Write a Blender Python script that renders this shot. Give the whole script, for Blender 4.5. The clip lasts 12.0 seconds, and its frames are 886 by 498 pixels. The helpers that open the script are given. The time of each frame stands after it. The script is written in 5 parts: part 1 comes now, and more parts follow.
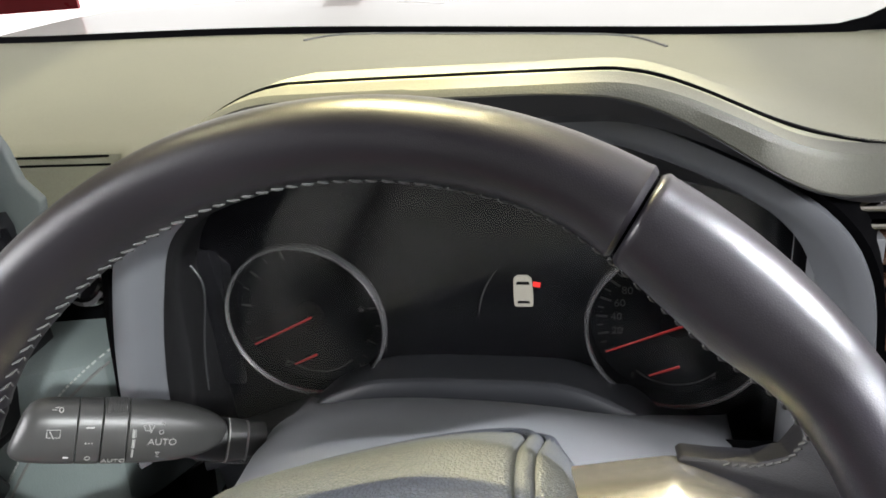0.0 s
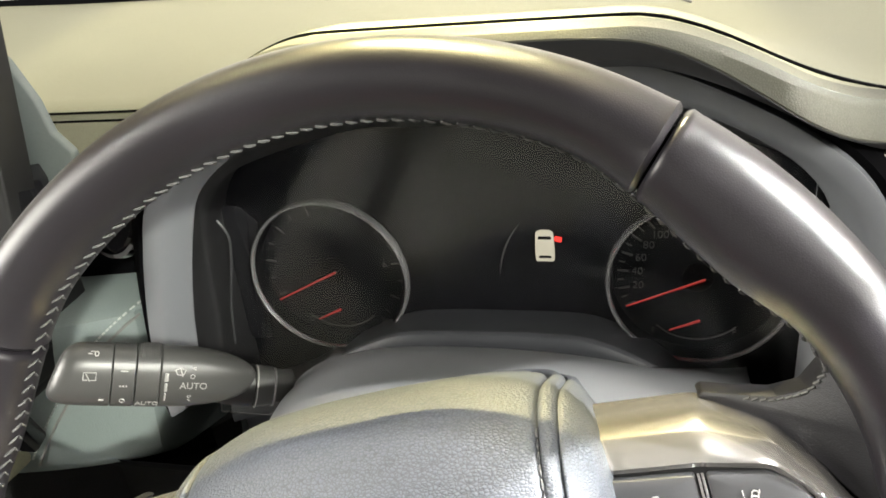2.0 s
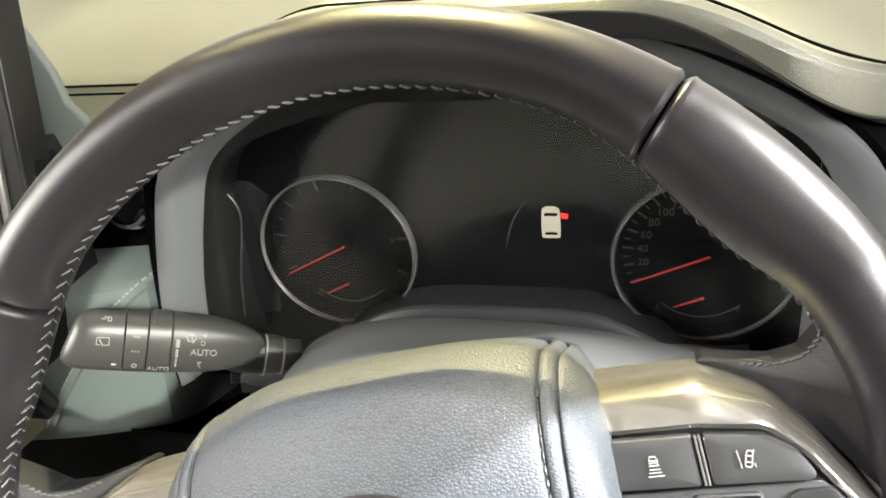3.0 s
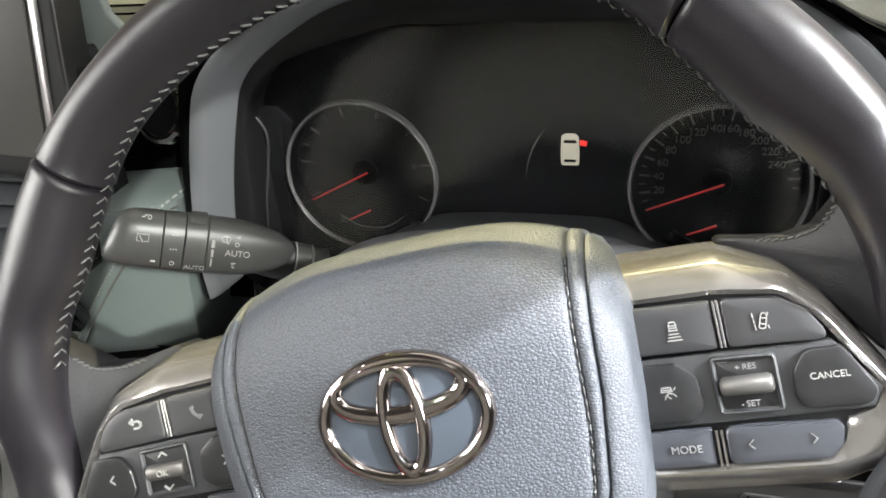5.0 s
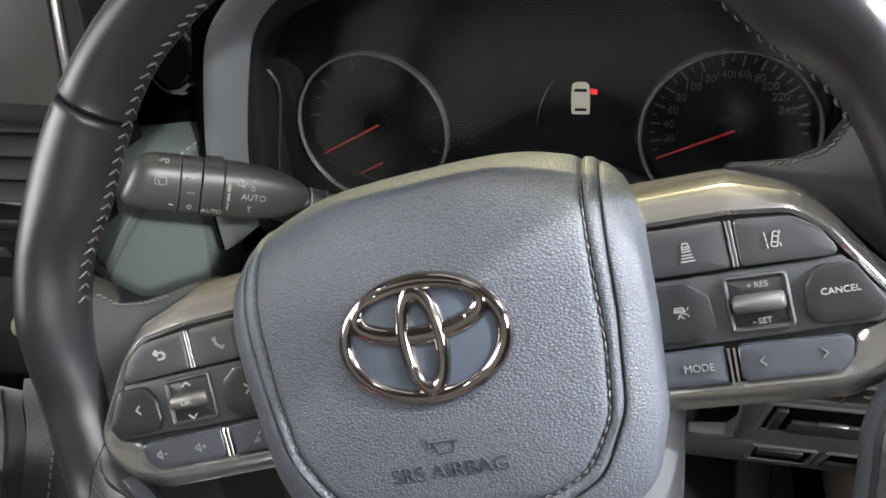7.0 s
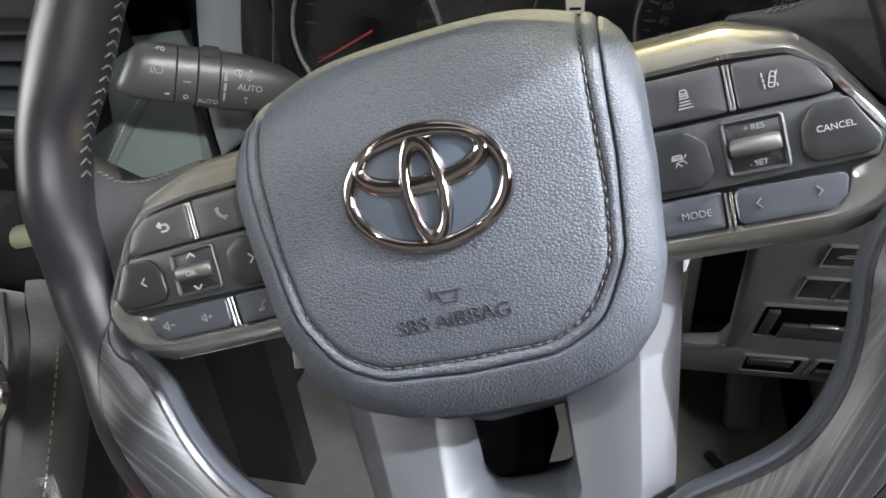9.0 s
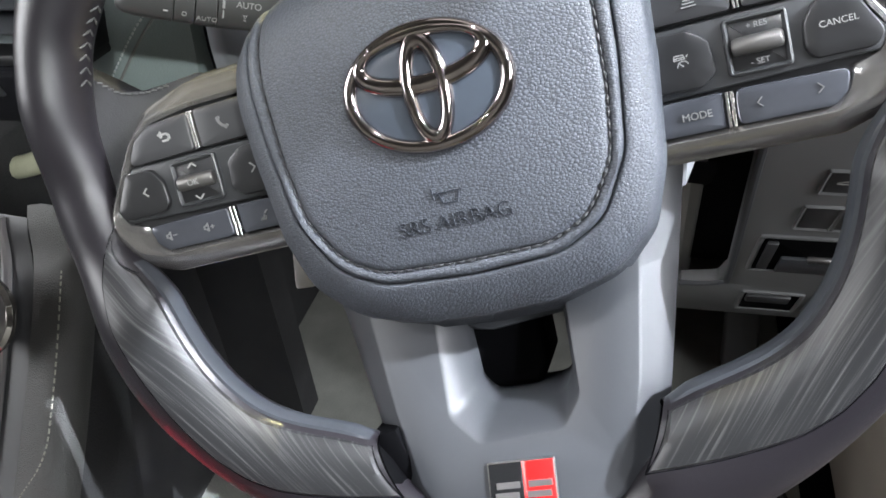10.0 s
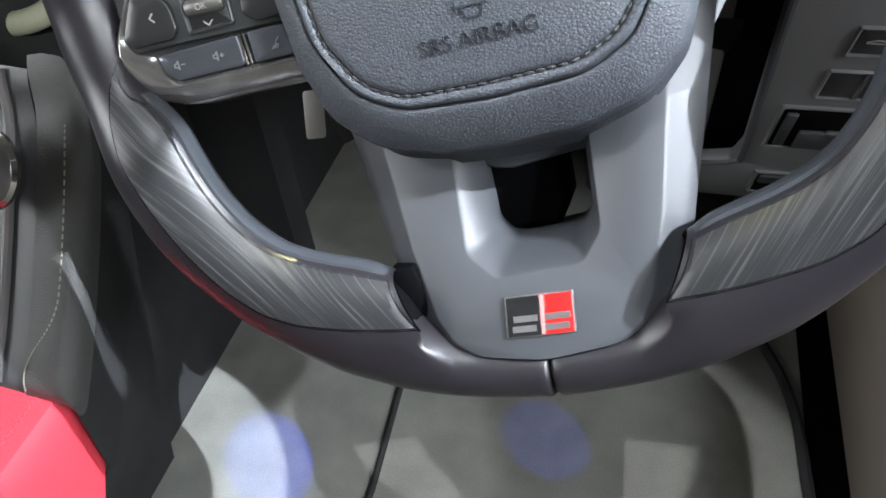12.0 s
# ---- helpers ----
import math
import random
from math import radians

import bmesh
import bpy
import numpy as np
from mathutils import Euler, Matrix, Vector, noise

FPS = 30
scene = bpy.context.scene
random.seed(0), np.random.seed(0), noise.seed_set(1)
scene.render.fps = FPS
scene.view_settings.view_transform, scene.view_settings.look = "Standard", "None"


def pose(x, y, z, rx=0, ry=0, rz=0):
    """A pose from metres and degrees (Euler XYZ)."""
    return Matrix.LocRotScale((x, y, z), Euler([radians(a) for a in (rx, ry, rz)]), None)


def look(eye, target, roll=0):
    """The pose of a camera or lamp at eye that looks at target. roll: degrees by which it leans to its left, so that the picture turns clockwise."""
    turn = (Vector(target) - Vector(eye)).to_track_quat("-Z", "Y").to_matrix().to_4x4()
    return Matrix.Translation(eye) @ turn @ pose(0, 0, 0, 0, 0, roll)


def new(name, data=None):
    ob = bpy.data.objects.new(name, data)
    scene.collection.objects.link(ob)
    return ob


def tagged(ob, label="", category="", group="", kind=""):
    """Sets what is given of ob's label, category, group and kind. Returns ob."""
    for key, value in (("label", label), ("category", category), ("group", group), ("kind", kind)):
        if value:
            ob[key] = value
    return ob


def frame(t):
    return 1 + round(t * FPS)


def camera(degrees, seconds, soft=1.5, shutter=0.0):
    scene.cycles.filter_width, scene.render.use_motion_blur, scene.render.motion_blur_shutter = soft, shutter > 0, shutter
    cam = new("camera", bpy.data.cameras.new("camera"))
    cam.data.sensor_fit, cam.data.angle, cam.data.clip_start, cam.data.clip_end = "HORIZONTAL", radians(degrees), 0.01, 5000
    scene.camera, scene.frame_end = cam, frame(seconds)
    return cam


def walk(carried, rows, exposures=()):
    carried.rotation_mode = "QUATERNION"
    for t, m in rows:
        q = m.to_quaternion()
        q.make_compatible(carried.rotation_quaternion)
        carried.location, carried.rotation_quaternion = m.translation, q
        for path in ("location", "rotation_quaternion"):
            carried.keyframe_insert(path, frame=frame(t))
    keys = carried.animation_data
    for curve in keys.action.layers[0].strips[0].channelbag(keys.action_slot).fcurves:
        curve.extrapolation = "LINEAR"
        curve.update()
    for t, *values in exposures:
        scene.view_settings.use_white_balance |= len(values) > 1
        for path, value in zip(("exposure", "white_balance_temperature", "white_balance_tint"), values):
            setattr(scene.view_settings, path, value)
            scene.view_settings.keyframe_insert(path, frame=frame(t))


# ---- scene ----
from mathutils.bvhtree import BVHTree
cam = camera(59.2, 12.0, soft=1.7)
PATH = [
    (0.0, 0.0879, -0.1627, 0.8813, 65.86, 5.24, 11.49),
    (0.5, 0.0852, -0.1671, 0.8785, 65.28, 5.39, 11.71),
    (1.0, 0.0865, -0.1699, 0.8773, 64.79, 5.61, 12.12),
    (1.5, 0.0869, -0.1712, 0.8762, 64.31, 5.76, 12.42),
    (2.0, 0.0870, -0.1732, 0.8736, 63.93, 5.75, 12.79),
    (2.5, 0.0891, -0.1753, 0.8710, 63.48, 5.68, 13.32),
    (4.5, 0.0909, -0.2108, 0.8557, 61.89, 4.78, 14.40),
    (5.0, 0.0853, -0.2160, 0.8457, 61.40, 4.52, 14.62),
    (5.5, 0.0845, -0.2198, 0.8413, 60.91, 4.54, 14.89),
    (6.0, 0.0839, -0.2248, 0.8385, 60.63, 4.58, 14.86),
    (6.5, 0.0841, -0.2274, 0.8366, 60.17, 4.94, 14.97),
    (8.5, 0.0826, -0.2503, 0.8086, 57.80, 5.46, 14.04),
    (9.0, 0.0834, -0.2565, 0.8007, 56.59, 5.47, 13.84),
    (9.5, 0.0855, -0.2630, 0.7929, 55.16, 5.47, 13.78),
    (10.0, 0.0849, -0.2710, 0.7836, 53.65, 5.39, 13.87),
    (10.5, 0.0817, -0.2757, 0.7743, 51.91, 5.31, 13.97),
    (11.0, 0.0805, -0.2810, 0.7654, 50.38, 5.13, 14.13),
    (11.5, 0.0811, -0.2850, 0.7587, 48.66, 5.02, 14.27),
    (12.0, 0.0786, -0.2875, 0.7526, 47.25, 4.92, 14.35),
]
EXPOSURE = [(0.0, 0.84, 6500, 12), (1.0, 1.08, 6850, 10), (2.5, 1.38, 7300, 7), (4.5, 1.2, 7000, 8), (5.5, 0.75, 6800, 9), (6.5, 0.55, 6700, 10), (8.5, 0.50, 6600, 10), (10.5, 0.50, 6400, 10), (12.0, 0.42, 6350, 8)]
walk(cam, [(t, pose(*p)) for t, *p in PATH], EXPOSURE)

# ---- world, lights ----
HZ = 0.66                      # height of the wheel's hub over the cabin floor
world = bpy.data.worlds.new("world")
scene.world = world
world.use_nodes = True
world.node_tree.nodes["Background"].inputs[0].default_value = (0.80, 0.86, 1.0, 1)
world.node_tree.nodes["Background"].inputs[1].default_value = 0.35


def spot(name, eye, target, watts, colour, size=40, radius=0.05, blend=0.15):
    d = bpy.data.lights.new(name, "SPOT")
    d.energy, d.color, d.spot_size, d.shadow_soft_size, d.spot_blend = watts, colour, radians(size), radius, blend
    ob = new(name, d)
    ob.matrix_world = look(eye, target)
    return ob


def area(name, eye, target, watts, colour, sx, sy):
    d = bpy.data.lights.new(name, "AREA")
    d.shape, d.size, d.size_y, d.energy, d.color = "RECTANGLE", sx, sy, watts, colour
    ob = new(name, d)
    ob.matrix_world = look(eye, target)
    return ob


# added hall lamps, all unseen and aimed part by part: warm ones high in front of the windscreen, cool ones over the
# roof opening and the open driver's door
spot("hall_spot_front", (-0.35, 2.7, 2.9), (-0.11, 0.45, HZ + 0.1), 100, (1.0, 0.95, 0.66), 10.5, 0.02, 0.04)
spot("hall_spot_front", (-1.6, 0.66, 2.75), (-0.04, 0.08, HZ + 0.085), 32, (1.0, 0.93, 0.58), 5.4, 0.02, 0.2)
spot("hall_spot_front", (-0.45, 1.36, 2.88), (-0.01, 0.02, HZ + 0.03), 450, (1.0, 0.90, 0.46), 6.0, 0.015, 0.15)
spot("hall_spot_roof", (0.15, -0.75, 3.1), (0.03, -0.10, HZ - 0.18), 150, (0.94, 0.96, 1.0), 12, 0.02)
spot("added_spot_door", (1.7, -0.9, 2.2), (0.085, -0.075, HZ - 0.15), 115, (0.90, 0.94, 1.0), 9.2, 0.02, 0.1)
# added spot; its cone edge draws the diagonal light edge across the pad
spot("added_spot_door", (1.9, -0.3, 2.3), (0.090, -0.041, HZ - 0.078), 800, (0.86, 0.92, 1.0), 5.9, 0.004, 0.03)
# added spot for the white highlight on the rim's right side
spot("added_spot_door", (1.9, 0.35, 2.1), (0.15, 0.05, HZ + 0.09), 420, (0.92, 0.95, 1.0), 6, 0.04, 0.3)
spot("hall_spot_blue", (1.3, -1.5, 2.2), (-0.266, 0.085, 0.06), 620, (0.0, 0.09, 1.0), 1.6, 0.003, 0.0)
spot("hall_spot_blue", (1.5, -1.2, 2.3), (0.01, 0.165, 0.06), 120, (0.0, 0.13, 1.0), 1.5, 0.004, 0.1)
spot("hall_spot_white", (1.4, -1.7, 2.3), (-0.195, 0.12, 0.06), 26, (0.92, 0.93, 1.0), 2.6, 0.003, 0.0)
# added spot to brighten the right bezel's top
spot("hall_spot_front", (-0.25, 2.2, 3.0), (0.118, 0.03, HZ + 0.04), 300, (1.0, 0.94, 0.68), 3.2, 0.02, 0.3)
area("hall_light_door", (1.7, -0.8, 1.35), (0.08, 0.08, HZ - 0.2), 29, (0.95, 0.97, 1.0), 1.0, 0.5)
area("hall_light_front", (1.5, 1.5, 1.9), (0.1, 0.1, HZ), 5, (1.0, 0.98, 0.95), 1.2, 0.7)
area("hall_light_far_door", (-1.9, -0.75, 1.25), (0.0, 0.0, HZ - 0.1), 33, (0.97, 0.98, 1.0), 1.5, 0.7)
spot("hall_spot_far_door", (-1.45, -1.0, 2.0), (0.04, -0.07, HZ - 0.08), 40, (0.96, 0.98, 1.0), 13.5, 0.03, 0.3)
# added fill for the knee panel and the dash's front face
spot("added_spot_door", (1.0, -1.27, 1.55), (-0.30, 0.20, HZ - 0.03), 100, (0.95, 1.0, 0.98), 9, 0.03, 0.2)
area("hall_ceiling_light", (0.0, 1.0, 3.9), (0.0, 1.0, 0.0), 16, (1.0, 0.98, 0.93), 2.6, 2.6)

# ---- materials ----


def mat(name, colour, rough=0.5, metal=0.0, grain=None, bump=0.0, vary=0.12, scale=8.0, stretch=(1, 1, 1), coat=0.0, spec=0.5, kind="noise", emit=None, crease_shade=0.0):
    """A principled material: colour varied at two scales, roughness varied, and a fine relief of size 1/grain metres."""
    m = bpy.data.materials.new(name)
    m.use_nodes = True
    nt = m.node_tree
    b = nt.nodes["Principled BSDF"]
    b.inputs["Roughness"].default_value, b.inputs["Metallic"].default_value = rough, metal
    b.inputs["Specular IOR Level"].default_value = spec
    if coat:
        b.inputs["Coat Weight"].default_value, b.inputs["Coat Roughness"].default_value = coat, 0.06
    tc = nt.nodes.new("ShaderNodeTexCoord")
    mp = nt.nodes.new("ShaderNodeMapping")
    mp.inputs["Scale"].default_value = stretch
    nt.links.new(tc.outputs["Object"], mp.inputs["Vector"])
    n1 = nt.nodes.new("ShaderNodeTexNoise")
    n1.inputs["Scale"].default_value, n1.inputs["Detail"].default_value = scale, 4
    n2 = nt.nodes.new("ShaderNodeTexNoise")
    n2.inputs["Scale"].default_value, n2.inputs["Detail"].default_value = (grain or 300.0), 3
    nt.links.new(mp.outputs[0], n1.inputs["Vector"])
    nt.links.new(mp.outputs[0], n2.inputs["Vector"])
    mix = nt.nodes.new("ShaderNodeMix")
    mix.data_type = "FLOAT"
    mix.inputs[0].default_value = 0.4
    nt.links.new(n1.outputs["Fac"], mix.inputs[2])
    nt.links.new(n2.outputs["Fac"], mix.inputs[3])
    ramp = nt.nodes.new("ShaderNodeValToRGB")
    lo, hi = [c * (1 - vary) for c in colour], [min(1, c * (1 + vary)) for c in colour]
    ramp.color_ramp.elements[0].position, ramp.color_ramp.elements[1].position = 0.3, 0.7
    ramp.color_ramp.elements[0].color, ramp.color_ramp.elements[1].color = (*lo, 1), (*hi, 1)
    nt.links.new(mix.outputs[0], ramp.inputs[0])
    nt.links.new(ramp.outputs[0], b.inputs["Base Color"])
    rr = nt.nodes.new("ShaderNodeMapRange")
    rr.inputs["To Min"].default_value, rr.inputs["To Max"].default_value = max(0.02, rough - 0.07), min(1, rough + 0.07)
    nt.links.new(n1.outputs["Fac"], rr.inputs["Value"])
    nt.links.new(rr.outputs[0], b.inputs["Roughness"])
    if bump:
        bp = nt.nodes.new("ShaderNodeBump")
        bp.inputs["Strength"].default_value, bp.inputs["Distance"].default_value = bump, (0.5 if kind == "leather" else 0.6) / (grain or 300.0)
        if kind == "leather":
            v = nt.nodes.new("ShaderNodeTexVoronoi")
            v.feature = "DISTANCE_TO_EDGE"
            v.inputs["Scale"].default_value = grain
            w = nt.nodes.new("ShaderNodeMix")
            w.data_type = "VECTOR"
            w.inputs[0].default_value = 0.45 / grain
            nt.links.new(mp.outputs[0], w.inputs[4])
            nt.links.new(n2.outputs["Color"], w.inputs[5])
            nt.links.new(w.outputs[1], v.inputs["Vector"])
            lim = nt.nodes.new("ShaderNodeMapRange")
            lim.inputs["From Min"].default_value = 0.1
            dome = nt.nodes.new("ShaderNodeTexVoronoi")
            dome.feature = "SMOOTH_F1"
            dome.inputs["Scale"].default_value, dome.inputs["Smoothness"].default_value = grain, 0.35
            nt.links.new(w.outputs[1], dome.inputs["Vector"])
            lim.inputs["From Max"].default_value = 0.75
            lim.inputs["To Min"].default_value, lim.inputs["To Max"].default_value = 1.0, 0.0
            nt.links.new(dome.outputs["Distance"], lim.inputs["Value"])
            rim2 = nt.nodes.new("ShaderNodeMapRange")
            rim2.interpolation_type = "SMOOTHSTEP"
            rim2.inputs["From Max"].default_value = 0.22
            nt.links.new(v.outputs["Distance"], rim2.inputs["Value"])
            both = nt.nodes.new("ShaderNodeMath")
            both.operation = "ADD"
            nt.links.new(lim.outputs[0], both.inputs[0])
            nt.links.new(rim2.outputs[0], both.inputs[1])
            nt.links.new(both.outputs[0], bp.inputs["Height"])
            # shade between the grain's pebbles, multiplied into the base colour
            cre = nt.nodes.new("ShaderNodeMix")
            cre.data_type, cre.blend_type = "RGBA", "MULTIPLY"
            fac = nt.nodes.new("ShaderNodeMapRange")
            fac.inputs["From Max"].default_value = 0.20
            fac.inputs["To Min"].default_value, fac.inputs["To Max"].default_value = crease_shade, 0.0
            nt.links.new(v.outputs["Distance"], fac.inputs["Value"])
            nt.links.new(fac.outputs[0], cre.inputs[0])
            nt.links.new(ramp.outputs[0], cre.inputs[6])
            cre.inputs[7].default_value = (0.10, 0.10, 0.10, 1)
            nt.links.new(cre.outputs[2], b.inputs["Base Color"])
        else:
            nt.links.new(n2.outputs["Fac"], bp.inputs["Height"])
        nt.links.new(bp.outputs[0], b.inputs["Normal"])
    if emit:
        b.inputs["Emission Color"].default_value, b.inputs["Emission Strength"].default_value = (*emit[0], 1), emit[1]
    return m


def streaked(name):
    """Glossy dark trim with long slanted streaks, mirrored about the wheel's middle."""
    m = bpy.data.materials.new(name)
    m.use_nodes = True
    nt = m.node_tree
    b = nt.nodes["Principled BSDF"]
    tc = nt.nodes.new("ShaderNodeTexCoord")
    sep, com, ab = nt.nodes.new("ShaderNodeSeparateXYZ"), nt.nodes.new("ShaderNodeCombineXYZ"), nt.nodes.new("ShaderNodeMath")
    ab.operation = "ABSOLUTE"
    nt.links.new(tc.outputs["Object"], sep.inputs[0])
    nt.links.new(sep.outputs[0], ab.inputs[0])
    nt.links.new(ab.outputs[0], com.inputs[0])
    nt.links.new(sep.outputs[1], com.inputs[1])
    turn, size = nt.nodes.new("ShaderNodeMapping"), nt.nodes.new("ShaderNodeMapping")
    turn.inputs["Rotation"].default_value = (0, 0, radians(-52))
    size.inputs["Scale"].default_value = (16, 850, 1)
    nt.links.new(com.outputs[0], turn.inputs[0])
    nt.links.new(turn.outputs[0], size.inputs[0])
    n1, n2 = nt.nodes.new("ShaderNodeTexNoise"), nt.nodes.new("ShaderNodeTexNoise")
    n1.inputs["Scale"].default_value, n1.inputs["Detail"].default_value = 1.0, 7
    n2.inputs["Scale"].default_value, n2.inputs["Detail"].default_value = 3.2, 3
    for n in (n1, n2):
        nt.links.new(size.outputs[0], n.inputs["Vector"])
    ramp = nt.nodes.new("ShaderNodeValToRGB")
    ramp.color_ramp.elements[0].position, ramp.color_ramp.elements[1].position = 0.50, 0.78
    ramp.color_ramp.elements[0].color, ramp.color_ramp.elements[1].color = (0.014, 0.014, 0.015, 1), (0.078, 0.078, 0.077, 1)
    nt.links.new(n1.outputs["Fac"], ramp.inputs[0])
    nt.links.new(ramp.outputs[0], b.inputs["Base Color"])
    rr = nt.nodes.new("ShaderNodeMapRange")
    rr.inputs["To Min"].default_value, rr.inputs["To Max"].default_value = 0.34, 0.48
    nt.links.new(n2.outputs["Fac"], rr.inputs["Value"])
    nt.links.new(rr.outputs[0], b.inputs["Roughness"])
    bp = nt.nodes.new("ShaderNodeBump")
    bp.inputs["Strength"].default_value, bp.inputs["Distance"].default_value = 0.14, 0.0002
    nt.links.new(n1.outputs["Fac"], bp.inputs["Height"])
    nt.links.new(bp.outputs[0], b.inputs["Normal"])
    b.inputs["Specular IOR Level"].default_value = 0.4
    return m


M = {}
M["rim_leather"] = mat("rim_leather", (0.0138, 0.0121, 0.0150), 0.35, grain=1500, bump=0.09, vary=0.15, scale=30, spec=0.5, kind="leather", crease_shade=0.2)
M["web_leather"] = mat("web_leather", (0.0128, 0.0125, 0.0150), 0.45, grain=1400, bump=0.12, vary=0.15, scale=30, spec=0.3, kind="leather", crease_shade=0.3)
M["pad_leather"] = mat("pad_leather", (0.050, 0.0555, 0.067), 0.56, grain=740, bump=0.32, vary=0.05, scale=40, stretch=(0.9, 1.25, 1.0), kind="leather", crease_shade=0.5)
M["dash_leather"] = mat("dash_leather", (0.37, 0.364, 0.265), 0.6, grain=900, bump=0.12, vary=0.05, scale=20, kind="leather", crease_shade=0.15)
M["lip_grey"] = mat("lip_grey", (0.034, 0.037, 0.043), 0.35, vary=0.06)
M["edge_leather"] = mat("edge_leather", (0.046, 0.046, 0.044), 0.5, grain=800, bump=0.3, vary=0.1, kind="leather")
M["key_plate"] = mat("key_plate", (0.033, 0.034, 0.036), 0.4, grain=2000, bump=0.04, vary=0.08)
M["emblem_plate"] = mat("emblem_plate", (0.040, 0.048, 0.060), 0.30, vary=0.04)
M["stalk_black"] = mat("stalk_black", (0.045, 0.045, 0.044), 0.38, grain=2500, bump=0.04, vary=0.06)
M["sill_grey"] = mat("sill_grey", (0.20, 0.175, 0.15), 0.5, grain=900, bump=0.1, vary=0.08)
# pad colour darkened to paint the shade of pressed lettering
M["emboss_shade"] = mat("emboss_shade", (0.024, 0.027, 0.033), 0.75, vary=0.1, spec=0.15)
M["dial_silver"] = mat("dial_silver", (0.48, 0.48, 0.49), 0.25, 0.8, vary=0.05)
# the dash's cream leather with the hood's shade put into the colour
M["hood_leather_shaded"] = mat("hood_leather_shaded", (0.12, 0.12, 0.095), 0.6, grain=900, bump=0.15, vary=0.06, scale=20, kind="leather", crease_shade=0.2)
M["dash_dark"] = mat("dash_dark", (0.17, 0.17, 0.165), 0.5, grain=900, bump=0.3, vary=0.08, scale=20, kind="leather")
M["knee_leather"] = mat("knee_leather", (0.19, 0.225, 0.225), 0.5, grain=700, bump=0.15, vary=0.08, scale=15, kind="leather")
M["grey_plastic"] = mat("grey_plastic", (0.122, 0.128, 0.138), 0.45, grain=1400, bump=0.08, vary=0.05, scale=20)
M["silver_plastic"] = mat("silver_plastic", (0.039, 0.0413, 0.0465), 0.48, grain=2500, bump=0.04, vary=0.04, scale=25)
M["black_plastic"] = mat("black_plastic", (0.011, 0.011, 0.012), 0.42, grain=1800, bump=0.05, vary=0.2, scale=30, spec=0.35)
M["button_black"] = mat("button_black", (0.035, 0.035, 0.037), 0.40, grain=2500, bump=0.03, vary=0.1, scale=40)
M["round_black"] = mat("round_black", (0.017, 0.017, 0.018), 0.34, grain=2500, bump=0.03, vary=0.1, scale=40)
M["face_black"] = mat("face_black", (0.004, 0.004, 0.0055), 0.6, vary=0.03, spec=0.1)
# near-black that paints deep shade in gaps and recesses; some black parts share it
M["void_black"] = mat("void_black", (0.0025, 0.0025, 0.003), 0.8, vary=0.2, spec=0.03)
M["chrome"] = mat("chrome", (0.66, 0.63, 0.61), 0.05, 1.0, vary=0.03, scale=60)
M["satin_metal"] = mat("satin_metal", (0.36, 0.345, 0.345), 0.30, 0.85, grain=2000, vary=0.06, scale=30)
M["roller_metal"] = mat("roller_metal", (0.13, 0.125, 0.12), 0.42, 0.6, grain=2000, vary=0.06, scale=30)
M["smoked_metal"] = mat("smoked_metal", (0.36, 0.345, 0.335), 0.20, 0.85, vary=0.08, scale=30)
M["smoked_key"] = mat("smoked_key", (0.085, 0.09, 0.105), 0.22, 0.5, vary=0.08, scale=30, coat=0.3)
M["shroud_grey"] = mat("shroud_grey", (0.178, 0.183, 0.193), 0.42, grain=1600, bump=0.06, vary=0.06, scale=20)
M["trim_black"] = streaked("trim_black")
M["smoked_chrome"] = mat("smoked_chrome", (0.40, 0.355, 0.345), 0.07, 1.0, vary=0.04, scale=60)
M["panel_grey"] = mat("panel_grey", (0.125, 0.127, 0.130), 0.45, grain=1400, bump=0.08, vary=0.05, scale=20)
M["wood_trim"] = mat("wood_trim", (0.10, 0.055, 0.035), 0.25, grain=120, vary=0.5, scale=60, stretch=(0.3, 3, 3), coat=0.6)
M["thread_grey"] = mat("thread_grey", (0.072, 0.072, 0.072), 0.7, grain=4000, vary=0.1)
M["thread_pale"] = mat("thread_pale", (0.24, 0.24, 0.20), 0.7, grain=4000, vary=0.1)
M["thread_white"] = mat("thread_white", (0.42, 0.44, 0.43), 0.7, grain=4000, vary=0.08)
M["thread_dark"] = mat("thread_dark", (0.03, 0.03, 0.033), 0.6, grain=4000, vary=0.1)
M["white_print"] = mat("white_print", (0.29, 0.29, 0.28), 0.5, vary=0.04)
M["dim_print"] = mat("dim_print", (0.07, 0.07, 0.07), 0.5, vary=0.04)
M["key_print"] = mat("key_print", (0.17, 0.17, 0.17), 0.5, vary=0.04)
M["faint_print"] = mat("faint_print", (0.032, 0.032, 0.032), 0.5, vary=0.04)
M["red_needle"] = mat("red_needle", (0.32, 0.012, 0.012), 0.4, vary=0.05, emit=((1.0, 0.05, 0.04), 0.06))
M["screen_dark"] = mat("screen_dark", (0.010, 0.010, 0.012), 0.12, vary=0.1, scale=5)
M["screen_light"] = mat("screen_light", (0.35, 0.34, 0.29), 0.5, vary=0.05, emit=((0.9, 0.85, 0.70), 0.15))
M["screen_red"] = mat("screen_red", (0.6, 0.02, 0.02), 0.5, vary=0.05, emit=((1.0, 0.05, 0.04), 0.5))
M["display_grey"] = mat("display_grey", (0.055, 0.053, 0.050), 0.35, vary=0.06, scale=5)
M["red_leather"] = mat("red_leather", (0.50, 0.035, 0.055), 0.5, grain=700, bump=0.2, vary=0.06, scale=20, kind="leather")
